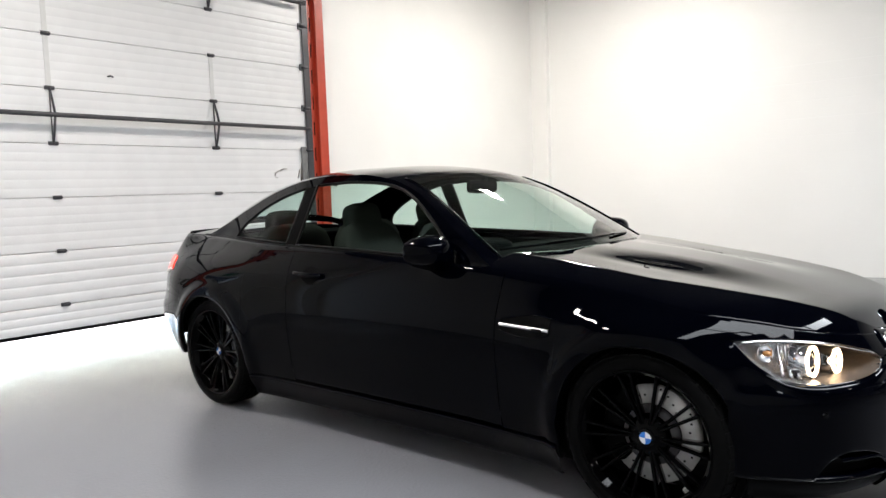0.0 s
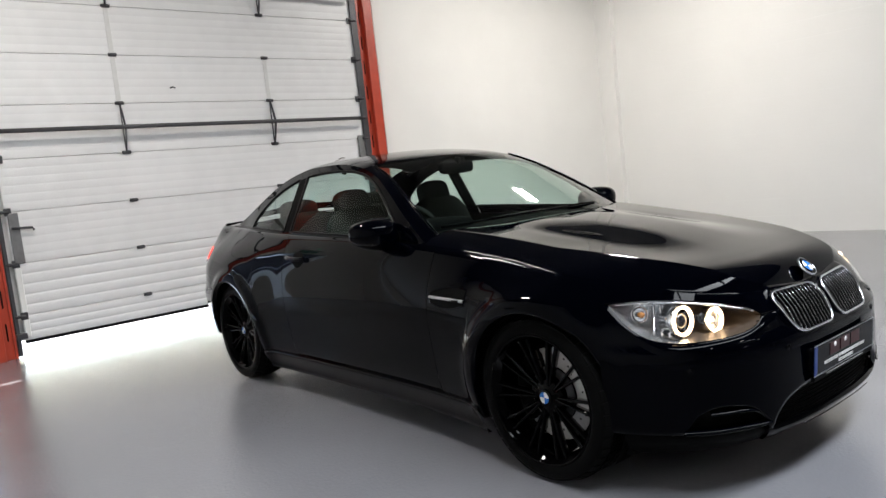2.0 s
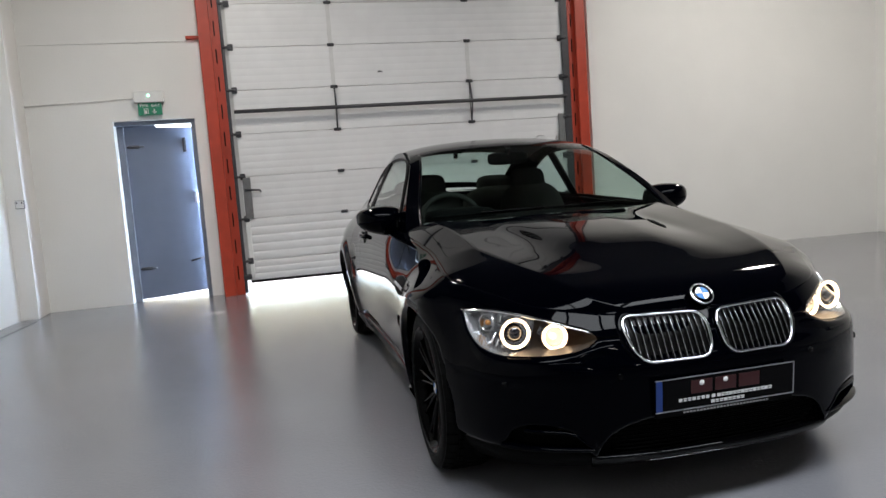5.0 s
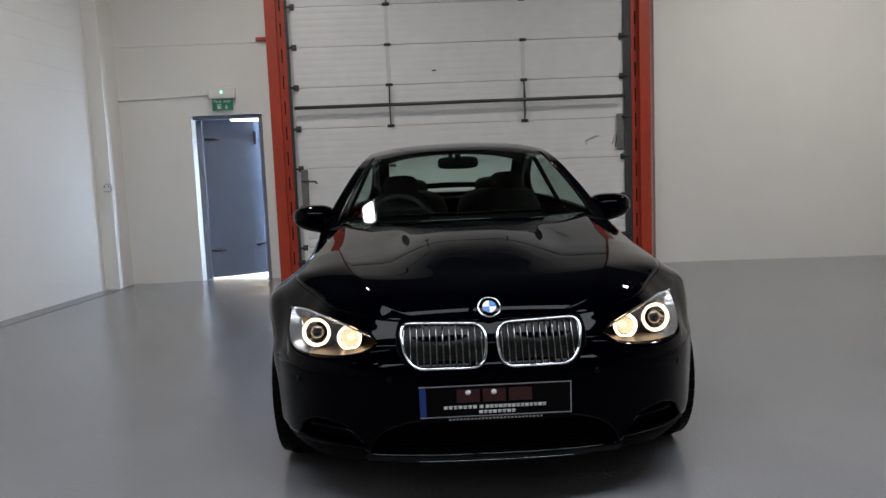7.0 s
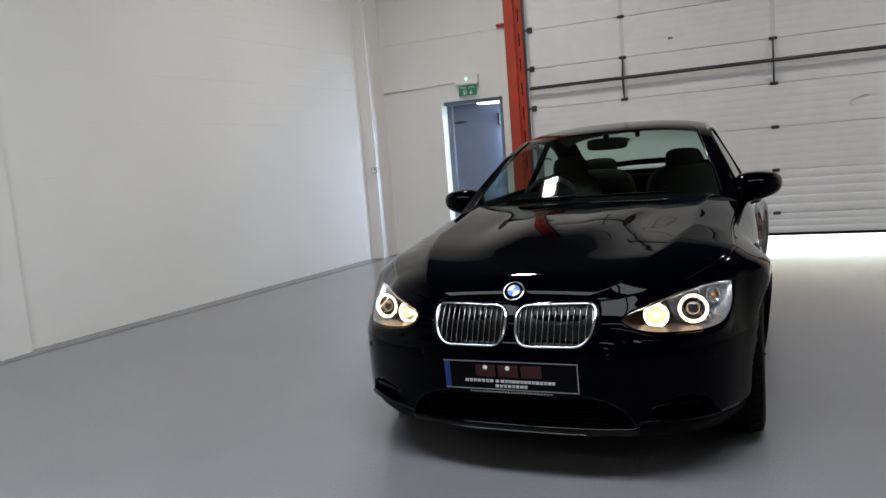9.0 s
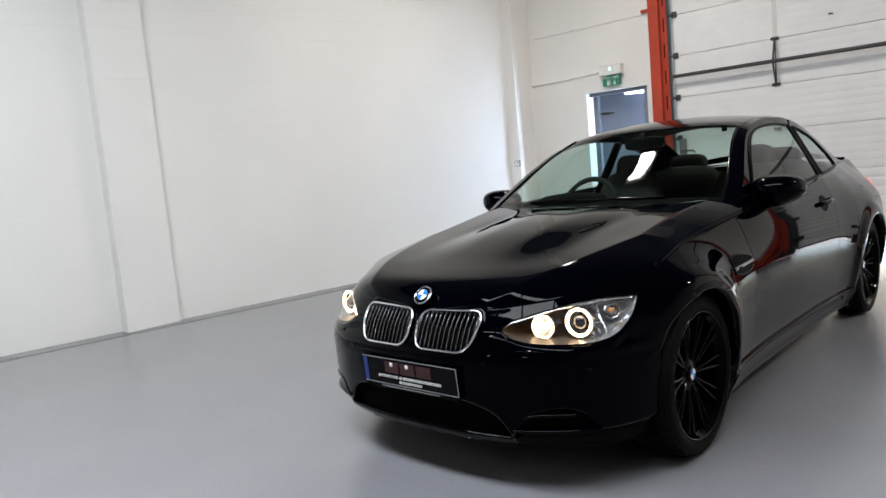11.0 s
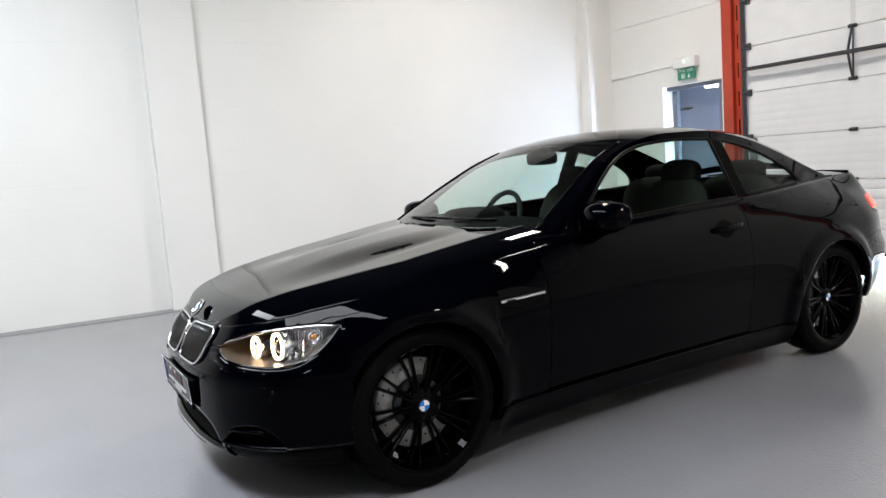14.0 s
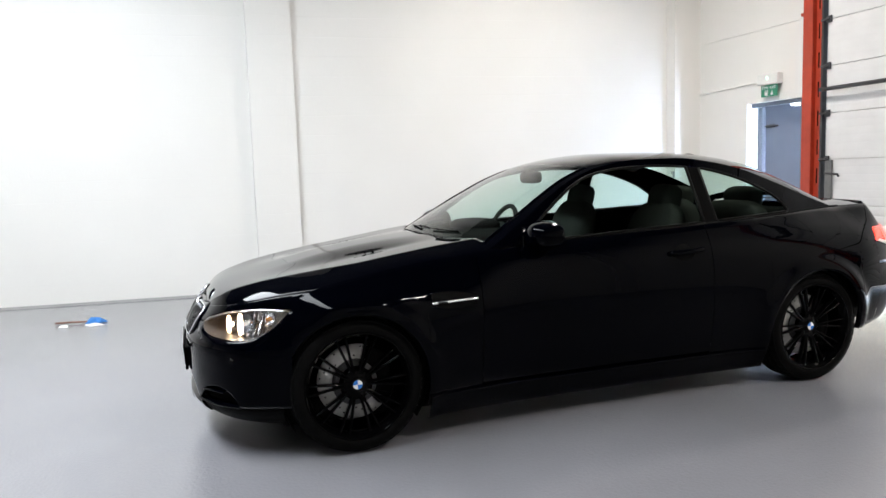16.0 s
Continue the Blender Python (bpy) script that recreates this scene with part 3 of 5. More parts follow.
Z_KEYS = (.14, .18, .22, .30, .40, .530, .552, .62, .68, .74, .80, .86, .92, .98, 1.06)
ZS_KEYS = (.14, .18, .22, .28, .34, .44, .54, .62, .70, .78, .838, .858, .90, .96, 1.06)
IN_SIDE = (.100, .082, .062, .042, .028, .011, .001, .002, .008, .018, .030, .036, .053, .078, .10)
IN_FEND = (.070, .055, .036, .020, .014, .008, .002, .001, .024, .094, .147, .162, .185, .205, .22)
IN_NOSE = (.09, .050, .014, .002, 0, .004, .021, .056, .102, .150, .20, .24, .30, .36, .42)
IN_TAIL = (.16, .14, .12, .07, .03, .0, 0, .02, .03, .036, .042, .05, .06, .062, .07)


T_Y, T_X = (1.2, 1.6, 2.0, 2.35, 2.7, 3.0, 3.2, 3.6), (0, .004, .018, .055, .108, .143, .148, .10)      # the upper body narrows over the rear wheels


def band(s, z, off=0.0):
    """The skin of the car's sides, nose and tail: s runs along its outline from the middle of the nose to that of the tail."""
    s, z = np.broadcast_arrays(np.asarray(s, float), np.asarray(z, float))
    x, y = outline(s)
    x2, y2 = outline(np.clip(s + 0.02, 0, S_MAX))
    x1, y1 = outline(np.clip(s - 0.02, 0, S_MAX))
    tx, ty = x2 - x1, y2 - y1
    n = np.hypot(tx, ty)
    nx, ny = ty / n, -tx / n          # outwards
    wf, wr = 1 - step(-.50, -.08, y), step(3.15, 3.55, y)
    wt = 1 - step(-.1, 1.05, y)
    d = (curve_at(ZS_KEYS, IN_FEND, z) * wt + curve_at(ZS_KEYS, IN_SIDE, z) * (1 - wt)) * (1 - wf) * (1 - wr) + curve_at(Z_KEYS, IN_NOSE, z) * wf + curve_at(Z_KEYS, IN_TAIL, z) * wr
    # the haunches lean in towards the cabin
    lean = np.clip((z - .72) / .275, 0, 1.15)
    d = d + curve_at(T_Y, T_X, y) * lean ** 1.7
    # swollen arches with a flat lip
    for yc in (0.0, WB):
        rad = np.hypot(y - yc, z - WR)
        d = d - (.020 * (1 - step(ARCH + .030, ARCH + .105, rad)) + .006 * np.exp(-((rad - ARCH) / .16) ** 2)) * (1 - wf) * (1 - .75 * wr)
    # muscle of the front wing over its wheel
    d = d - .028 * step(-.34, -.06, y) * (1 - step(.10, .40, y)) * np.exp(-((z - .738) / .058) ** 2)
    # hollow door sides over a fuller sill
    d = d + .007 * np.exp(-((z - .46) / .12) ** 2) * step(.40, .75, y) * (1 - step(1.95, 2.35, y))
    d = d - off
    return np.stack([np.maximum(x - d * nx, 0) * (x > 1e-4), y - d * ny, z], -1)


def z_top(s):
    x, y = outline(s)
    return np.where(s < s_of_y(-.54), curve_at((0, .3, .5, .62, .745), (.676, .684, .700, .713, .732), x),
                    curve_at((-.545, -.3, 0, .3, .6, .9, 1.3, 2.0, 2.6, 3.0, 3.35, 3.6, 3.76), (.728, .765, .815, .860, .894, .922, .942, .968, .992, 1.008, 1.016, 1.022, 1.028), y))



def z_low(s):
    x, y = outline(s)
    base = curve_at((-.8, -.6, -.36, .36, .5, 2.3, 2.45, 3.1, 3.5, 3.8), (.190, .172, .16, .18, .185, .185, .19, .28, .31, .32), y)
    for yc, r in ((0.0, ARCH), (WB, ARCH)):
        q = r * r - (y - yc) ** 2
        base = np.where(q > 0, np.maximum(base, WR + np.sqrt(np.maximum(q, 0))), base)
    return base


def columns(s0, s1, n):
    """Columns between two places on the outline, closer together over the wheels."""
    s = np.linspace(s0, s1, 2000)
    _, y = outline(s)
    w = np.ones_like(s)
    for yc in (0.0, WB):
        w += 6 * np.exp(-((np.abs(y - yc) - ARCH) / .03) ** 2) + 1.5 * (np.abs(y - yc) < ARCH)
    c = np.r_[0, np.cumsum((w[1:] + w[:-1]) / 2)]
    return np.interp(np.linspace(0, c[-1], n), c, s)


def skin(name, s0, s1, low, high, parent, material=None, n=60, rows=24, lip=0.02, off=0.0, label=""):
    """A panel of the skin between two heights, for both sides (or one piece where it crosses the middle), with turned-in edges."""
    material = material or PAINT
    s = columns(s0, s1, n)
    lo = low(s) if callable(low) else np.full_like(s, low)
    hi = high(s) if callable(high) else np.full_like(s, high)
    hi = np.maximum(hi, lo + 1e-4)
    f = np.linspace(0, 1, rows)[:, None]
    z = lo + (hi - lo) * f
    p = band(np.broadcast_to(s, z.shape), z, off)
    if lip:
        foot = band(s, lo, off - lip)
        head = band(s, hi, off - lip)
        p = np.concatenate([foot[None], p, head[None]])
    out = []
    centre = s0 < 1e-6 or s1 > S_MAX - 1e-6
    if centre:
        q = p.copy()
        q[..., 0] *= -1
        p = np.concatenate([q[:, ::-1], p], 1) if s0 < 1e-6 else np.concatenate([p, q[:, ::-1]], 1)
        return [part(name, grid_mesh(name, p), material, parent, label)]
    for side in (-1, 1):
        q = p.copy()
        q[..., 0] *= side
        out.append(part(name, grid_mesh(name, q), material, parent, label))
    return out


sy = lambda y: float(s_of_y(y))
GAP = 0.0022
# headlamp opening: lower and upper edge along the outline
HL0, HL1 = float(np.interp(.418, _sx[:_k * 3], _ss[:_k * 3])), sy(-.312)
hl_u = lambda s: np.clip((np.asarray(s) - HL0) / (HL1 - HL0), 0, 1)
hl_lo = lambda s: curve_at((0, .05, .14, .3, .55, .72, .88, 1), (.616, .596, .580, .570, .566, .578, .628, .694), hl_u(s))
hl_hi = lambda s: curve_at((0, .05, .14, .3, .55, .8, 1), (.619, .642, .656, .678, .696, .701, .698), hl_u(s))
# openings low in the front bumper
mid_u = lambda x: np.clip(1 - (x / .44) ** 4, 0, 1)
side_u = lambda x: curve_at((.455, .49, .54, .62, .685, .72), (0, .045, .074, .088, .066, 0), x)
in_lo = lambda s: .226 + .028 * step(.43, .50, outline(s)[0])
in_hi = lambda s: in_lo(s) + np.where(outline(s)[0] < .45, .135 * mid_u(outline(s)[0]) ** .5, side_u(outline(s)[0]) * (outline(s)[1] < -.3))
nose_end = sy(-.355)
bumper = skin("front_bumper", 0, sy(-.30), in_hi, hl_lo, car, n=110, rows=26)[0]
# shade under the nose is put into the black of lip and valance
skin("front_lip", 0, float(s_of_x(.46)), lambda s: z_low(s), in_lo, bumper, BLACK_GLOSS, n=60, rows=6, lip=.03)
skin("lower_valance", float(s_of_x(.46)), nose_end, lambda s: z_low(s), lambda s: in_lo(s) - .006, bumper, BLACK_MATT, n=40, rows=6, lip=.03, off=-.014)
skin("nose_panel", 0, sy(-.30), hl_hi, z_top, car, n=70, rows=12, lip=.012)
skin("front_fender", sy(-.30), sy(.64) - GAP, z_low, z_top, car, n=90, rows=26, lip=.03)
skin("door", sy(.64) + GAP, sy(2.03) - GAP, .235, z_top, car, n=60, rows=26)
skin("rear_quarter_panel", sy(2.03) + GAP, sy(3.30), z_low, z_top, car, n=100, rows=26, lip=.03)
# skirt is drawn lower, its shape standing in for shade under the sill
skin("side_skirt", sy(.352), sy(2.405), lambda s: z_low(s) - .070, .2335, car, n=40, rows=8, off=.012)
skin("rear_bumper", sy(3.30) + GAP, S_MAX, z_low, .66, car, n=70, rows=18)
skin("boot_face", sy(3.30) + GAP, S_MAX, .665, z_top, car, n=70, rows=16)
skin("intake_liner", 0, nose_end, lambda s: in_lo(s) - .03, lambda s: in_hi(s) + .02, bumper, BLACK_MATT, n=60, rows=5, lip=0, off=-.045)
# dark structure behind the skin, closing every opening
columns_off = -.115 - .075 * (columns(0, S_MAX, 200) < HL1 + .06)
inner = skin("inner_structure", 0, S_MAX, lambda s: np.maximum(z_low(s) - .0, .2), lambda s: z_top(s) - .03, car, BLACK_MATT, n=200, rows=8, lip=0, off=columns_off)


# ---- bonnet, boot lid: top surfaces between the shoulder and the middle
def shoulder(s):
    return band(s, z_top(s))


def top_patch(name, srange, fr, cy, cz, parent, n=40, m=41, bump=None, power=2.4, material=None, lip=.012):
    """srange: along the shoulder; fr: the part of the half width; cy, cz: the middle line for a shoulder place."""
    s = np.linspace(*srange, n)
    e = shoulder(s)
    f0, f1 = (np.broadcast_to(g(e[:, 1]) if callable(g) else g, (n,))[:, None] for g in fr)
    full = f0[0, 0] < 0
    w = np.linspace(-1 if full else 0, 1, m)[None, :]
    f = w * f1 if full else f0 + (f1 - f0) * w
    yc, zc = cy(e[:, 1]), cz(e[:, 1])
    a = np.abs(f)
    x = e[:, :1] * f
    y = yc[:, None] + (e[:, 1] - yc)[:, None] * a ** 2
    z = zc[:, None] + (e[:, 2] - zc)[:, None] * a ** power
    if bump:
        z = z + bump(x, y)
    p = np.stack([x, y, z], -1)
    if lip:
        # turned-down edges all round
        down = lambda q: q + np.array([0, 0, -lip])
        p = np.concatenate([down(p[:1]), p, down(p[-1:])], 0)
        p = np.concatenate([down(p[:, :1]), p, down(p[:, -1:])], 1)
    obs = []
    for side in ((1,) if full else (-1, 1)):
        q = p.copy()
        q[..., 0] *= side
        obs.append(part(name, grid_mesh(name, q), material or PAINT, parent))
    return obs


bon_y = lambda y: np.asarray(y) - curve_at((-.640, -.55, -.3, 0, .4, .78), (.004, .035, .07, .11, .17, .22), y)
bon_z = lambda y: curve_at((-.640, -.620, -.585, -.54, -.4, -.2, 0, .2, .4, .6, .78), (.677, .701, .728, .751, .788, .822, .851, .878, .906, .933, .953), y)


def dome(x, y):
    a = np.abs(x)
    return (.027 * (1 - step(.11, .41, a)) * step(-.44, .06, y) * (1 - .74 * step(.08, .70, y))
            - .004 * np.exp(-((a - .355) / .05) ** 2 - ((y - .24) / .17) ** 2))


crease_x = lambda ey: curve_at((-.76, -.64, -.5, -.3, 0, .3, .6, .78), (.30, .36, .42, .50, .575, .645, .70, .725), ey)


def bonnet_height(x, e, zc):
    """Height over x of a row that ends at the shoulder e: a shallow trough up to the crease, then a fall to the wing."""
    a, ex = np.abs(x), e[..., 0]
    r = np.minimum(crease_x(e[..., 1]), .80 * ex)
    lift = .011 * step(-.62, -.30, e[..., 1])
    q = np.clip((a - r) / np.maximum(ex - r, 1e-4), 0, 1)
    inside = zc + lift * (np.minimum(a, r) / np.maximum(r, 1e-4)) ** 3
    return np.where(a <= r, inside, zc + lift + (e[..., 2] - zc - lift) * (.80 * q + .20 * q ** 3))


def build_bonnet():
    s = np.linspace(.002, sy(.78), 100)
    e = shoulder(s)
    yc, zc = bon_y(e[:, 1]), bon_z(e[:, 1])
    r = np.minimum(crease_x(e[:, 1]), .80 * e[:, 0])[:, None]
    ex = e[:, :1]
    w = np.r_[np.linspace(0, .97, 30), 1.0]
    x = np.concatenate([r * w, r + (ex - r) * np.r_[.05, np.linspace(.12, 1, 12)]], 1)
    x = np.concatenate([-x[:, :0:-1], x], 1)
    a = np.abs(x) / ex
    y = yc[:, None] + (e[:, 1] - yc)[:, None] * a ** 2
    z = bonnet_height(x, e[:, None, :], zc[:, None]) + dome(x, y)
    p = np.stack([x, y, z], -1)
    down = lambda q: q + np.array([0, 0, -.012])
    p = np.concatenate([down(p[:1]), p, down(p[-1:])], 0)
    p = np.concatenate([down(p[:, :1]), p, down(p[:, -1:])], 1)
    return part("bonnet", grid_mesh("bonnet", p), PAINT, car)


build_bonnet()
boot_y = lambda y: np.asarray(y) + curve_at((3.05, 3.3, 3.5, 3.76), (.10, .10, .10, .0), y)
boot_z = lambda y: curve_at((3.05, 3.2, 3.35, 3.55, 3.66, 3.8), (1.040, 1.042, 1.042, 1.040, 1.038, 1.030), y)
top_patch("boot_lid", (sy(3.06), S_MAX - .002), (-1, 1.0), boot_y, boot_z, car, n=50, m=41, power=3.0)

# ---- glasshouse
E_Y = (.72, .9, 1.1, 1.3, 1.5, 1.75, 2.0, 2.25, 2.5, 2.75, 3.0, 3.2)
E_Z = (.915, 1.03, 1.155, 1.258, 1.318, 1.348, 1.350, 1.322, 1.262, 1.170, 1.070, .998)
C_Y = (.56, .74, .97, 1.19, 1.42, 1.72, 2.0, 2.28, 2.57, 2.86, 3.10, 3.26)
C_Z = (.948, 1.045, 1.163, 1.272, 1.358, 1.397, 1.400, 1.388, 1.356, 1.283, 1.172, 1.072)
e_z = lambda y: curve_at(E_Y, E_Z, y)
belt_z = lambda y: z_top(s_of_y(y))
belt_x = lambda y: shoulder(s_of_y(y))[..., 0]


def side_x(y, z):
    h = z - belt_z(y)
    return belt_x(y) - .012 - (.47 + .06 * step(2.0, 2.9, y)) * np.maximum(h, 0) - .18 * np.maximum(h, 0) ** 2


def rail(y):
    z = np.maximum(e_z(y), belt_z(y))
    return np.stack([side_x(y, z), y, z], -1)


def roof_patch(name, y0, y1, f0, f1, material, parent, n=24, m=33, off=0.0):
    y = np.linspace(y0, y1, n)
    e = rail(y)
    cy, cz = curve_at(E_Y, C_Y, y), curve_at(E_Y, C_Z, y)
    full = f0 < 0
    f = np.linspace(-f1 if full else f0, f1, m)[None, :]
    a = np.abs(f)
    x = e[:, :1] * f
    yy = cy[:, None] + (e[:, 1] - cy)[:, None] * a ** 2.2
    zz = cz[:, None] + (e[:, 2] - cz)[:, None] * (.62 * a ** 2 + .38 * a ** 5)
    p = np.stack([x, yy, zz + off], -1)
    obs = []
    for side in ((1,) if full else (-1, 1)):
        q = p.copy()
        q[..., 0] *= side
        obs.append(part(name, grid_mesh(name, q), material, parent))
    return obs


def side_patch(name, y0, y1, low, high, material, parent, n=40, rows=10, off=0.0):
    y = np.linspace(y0, y1, n)
    lo, hi = low(y), high(y)
    hi = np.maximum(hi, lo)
    z = lo + (hi - lo) * np.linspace(0, 1, rows)[:, None]
    yy = np.broadcast_to(y, z.shape)
    p = np.stack([side_x(yy, z) + off, yy, z], -1)
    obs = []
    for side in (-1, 1):
        q = p.copy()
        q[..., 0] *= side
        obs.append(part(name, grid_mesh(name, q), material, parent))
    return obs


D_Y = (.90, 1.05, 1.16, 1.27, 1.38, 1.57, 1.80, 2.10, 2.28, 2.45, 2.60, 2.68, 2.71, 2.722)
D_Z = (.945, 1.068, 1.148, 1.216, 1.262, 1.297, 1.308, 1.292, 1.257, 1.203, 1.132, 1.075, 1.035, .99)
sill_z = lambda y: belt_z(y) + .012
dlo_z = lambda y: np.where((y > .905) & (y < 2.7215), np.maximum(curve_at(D_Y, D_Z, y), sill_z(y)), sill_z(y))
WS0, WS1, RG0, RG1 = .745, 1.44, 2.47, 3.10
roof_patch("windscreen", WS0, WS1, -1, .905, GLASS, car, n=24, m=41)
roof_patch("a_pillar", .72, WS1, .905, 1.0, PAINT, car, n=24, m=5)
roof_patch("scuttle", .70, WS0, -1, .905, BLACK_MATT, car, n=4, m=21)
roof_patch("roof", WS1, RG0, -1, 1.0, PAINT, car, n=40, m=61)
roof_patch("rear_window", RG0, RG1, -1, .86, GLASS, car, n=24, m=41)
roof_patch("c_pillar", RG0, 3.2, .86, 1.0, PAINT, car, n=24, m=8)
roof_patch("rear_shelf_panel", RG1, 3.2, -1, .86, PAINT, car, n=6, m=21)
side_patch("cant_rail", .72, 3.2, dlo_z, lambda y: np.maximum(e_z(y), sill_z(y)), PAINT, car, n=140, rows=8)
side_patch("waist_seal", .74, 3.2, lambda y: belt_z(y) - .004, sill_z, BLACK_GLOSS, car, n=90, rows=3, off=.004)
side_patch("door_glass", .905, 2.055, sill_z, dlo_z, GLASS, car, n=50)
side_patch("quarter_glass", 2.125, 2.7215, sill_z, dlo_z, GLASS, car, n=40)
side_patch("b_pillar", 2.05, 2.13, sill_z, dlo_z, BLACK_MATT, car, n=6, off=.003)
ws_y = np.linspace(WS0, WS1, 30)
for side in (-1, 1):
    e_, cy_, cz_ = rail(ws_y), curve_at(E_Y, C_Y, ws_y), curve_at(E_Y, C_Z, ws_y)
    a_ = .905
    line_ = np.stack([e_[:, 0] * a_ * side, cy_ + (ws_y - cy_) * a_ ** 2.2, cz_ + (e_[:, 2] - cz_) * (.62 * a_ ** 2 + .38 * a_ ** 5) + .001], -1)
    part("windscreen_trim", tube("windscreen_trim", line_, .007, 8), PAINT, car)
side_patch("mirror_sail", .906, 1.02, sill_z, dlo_z, BLACK_GLOSS, car, n=6, rows=4, off=.003)
# black trim round the side windows
for side in (-1, 1):
    for nm, ya, yb in (("door_window_trim", .915, 2.045), ("quarter_window_trim", 2.135, 2.715)):
        yt = np.linspace(ya, yb, 40)
        up = np.stack([side_x(yt, dlo_z(yt)) + .003, yt, dlo_z(yt)], -1)
        yl = np.linspace(yb, ya, 24)
        dn = np.stack([side_x(yl, sill_z(yl)) + .003, yl, sill_z(yl)], -1)
        part(nm, tube(nm, np.concatenate([up, dn]) * np.array([side, 1, 1]), .0085, 6, True), GRILLE_BLACK, car)


# ---- wheels
def wheel(parent, x, y, side):
    w = new("wheel")
    w.parent = parent
    w.matrix_basis = pose(x, y, WR, 0, 0, 0 if side > 0 else 180)
    return w


def build_wheel(w):
    part("tyre", turned("tyre", [(.243, -.11), (.264, -.118), (.30, -.112), (.314, -.100), (.319, -.06), (.319, .06), (.314, .100), (.30, .112), (.272, .1185), (.258, .113), (.243, .10)], 72), RUBBER, w)
    blocks = []
    for row, (xa, xb) in enumerate(((-.108, -.068), (-.060, -.022), (-.014, .014), (.022, .060), (.068, .108))):
        for i in range(44):
            a0, a1 = (np.array([i + .06, i + .90]) + .5 * (row % 2)) * math.tau / 44
            top = .3275 if 0 < row < 4 else .324
            shoulder_drop = (0, 0) if 0 < row < 4 else (.011, 0) if row == 0 else (0, .011)
            v = [(x, rr * math.cos(a), rr * math.sin(a)) for h in (0, 1) for x, dr in ((xa, shoulder_drop[0]), (xb, shoulder_drop[1])) for a in (a0, a1) for rr in ((top - dr) if h else .306,)]
            blocks.append((from_lists("b", v, [(4, 5, 7, 6), (0, 1, 5, 4), (2, 3, 7, 6), (0, 2, 6, 4), (1, 3, 7, 5)], False), Matrix()))
    part("tread", joined("tread", blocks), RUBBER, w)
    rim = part("rim", turned("rim", [(.246, -.10), (.258, .106), (.2565, .1145), (.251, .1155), (.247, .110), (.241, .094), (.234, .088), (.226, .06), (.222, -.02), (.222, -.09)], 72), RIM_BLACK, w)
    sp = []
    for i in range(10):
        for d in (-.098, .098):
            a0, a1 = i * math.tau / 10 + d * .85, i * math.tau / 10 + d
            n = 9
            r = np.linspace(.045, .235, n)
            a = np.linspace(a0 * 1.0, a1, n)
            hx = .066 + .028 * ((r - .045) / .187) ** .8
            wd = np.linspace(.0062, .0068, n)
            pts = []
            for k in range(n):
                ca, sa = math.cos(a[k]), math.sin(a[k])
                c = np.array([0, r[k] * ca, r[k] * sa])
                t = np.array([0, -sa, ca]) * wd[k]
                X = np.array([hx[k], 0, 0])
                D = np.array([-.028, 0, 0])
                pts.append([c + X - t * .6, c + X + t * .6, c + X + t + D * .3, c + X + t + D, c + X - t + D, c + X - t + D * .3])
            sp.append((grid_mesh("spoke", pts, close_v=True), Matrix()))
    part("spokes", joined("spokes", sp), RIM_BLACK, w)
    part("hub", turned("hub", [(.0, .072), (.030, .072), (.036, .068), (.062, .066), (.078, .055), (.084, .02), (.084, -.02)], 40), RIM_BLACK, w)
    cap = part("cap", turned("cap", [(0, .0765), (.031, .0765), (.034, .074), (.034, .07)], 32), BLACK_GLOSS, w)
    for k in range(4):
        a = np.linspace(k * math.pi / 2, (k + 1) * math.pi / 2, 9)
        v = [(.0775, 0, 0)] + [(.0775, .0225 * math.cos(t), .0225 * math.sin(t)) for t in a]
        part("cap_quadrant", from_lists("cap_quadrant", v, [(0, i, i + 1) for i in range(1, 9)]), BLUE if k % 2 else WHITE_ENAMEL, w)
    part("disc", turned("disc", [(.112, .014), (.180, .014), (.182, .008), (.180, -.012), (.112, -.012)], 64), DISC, w)
    hole = turned("disc_hole", [(0, .0148), (.0045, .0148), (.0045, .012)], 8)
    for i in range(32):
        a, r = i * math.tau / 32, (.128, .143, .158, .172)[i % 4]
        part("disc_hole", hole, BLACK_MATT, w, m=pose(0, r * math.cos(a), r * math.sin(a)))
    part("disc_bell", turned("disc_bell", [(.0, .034), (.096, .034), (.108, .030), (.112, .022)], 40), DARK_STEEL, w)


wheels = [wheel(car, .748 * sd, y, sd) for sd in (-1, 1) for y in (0.0, WB)]
build_wheel(wheels[0])
for w in wheels[1:]:
    for o in list(wheels[0].children):
        k = o.copy()
        scene.collection.objects.link(k)
        k.parent = w
# brake calliper behind each axle, with ribs over its back
for w, sd in zip(wheels, (-1, -1, 1, 1)):
    a = np.linspace(math.radians(-48), math.radians(72), 25)
    ends = np.minimum(1, np.minimum(a - a[0], a[-1] - a) / .12 + .35)
    prof = ((.100, .0), (.096, .026), (.110, .034), (.165, .036), (.188, .030), (.197, .014), (.197, -.035), (.150, -.035))
    rows = [np.stack([np.full(25, x_) * np.where(x_ > 0, ends, 1), (.148 + (r_ - .148) * ends) * np.cos(a) * sd, (.148 + (r_ - .148) * ends) * np.sin(a)], -1) for r_, x_ in prof]
    cal = part("brake_calliper", grid_mesh("brake_calliper", np.stack(rows)), BLACK_MATT, w, "black brake calliper")
    for q in (-.45, .05, .55):
        part("calliper_rib", tube("calliper_rib", [(.036, r_ * math.cos(q) * sd, r_ * math.sin(q)) for r_ in (.112, .14, .17)], .006, 6), BLACK_MATT, cal)
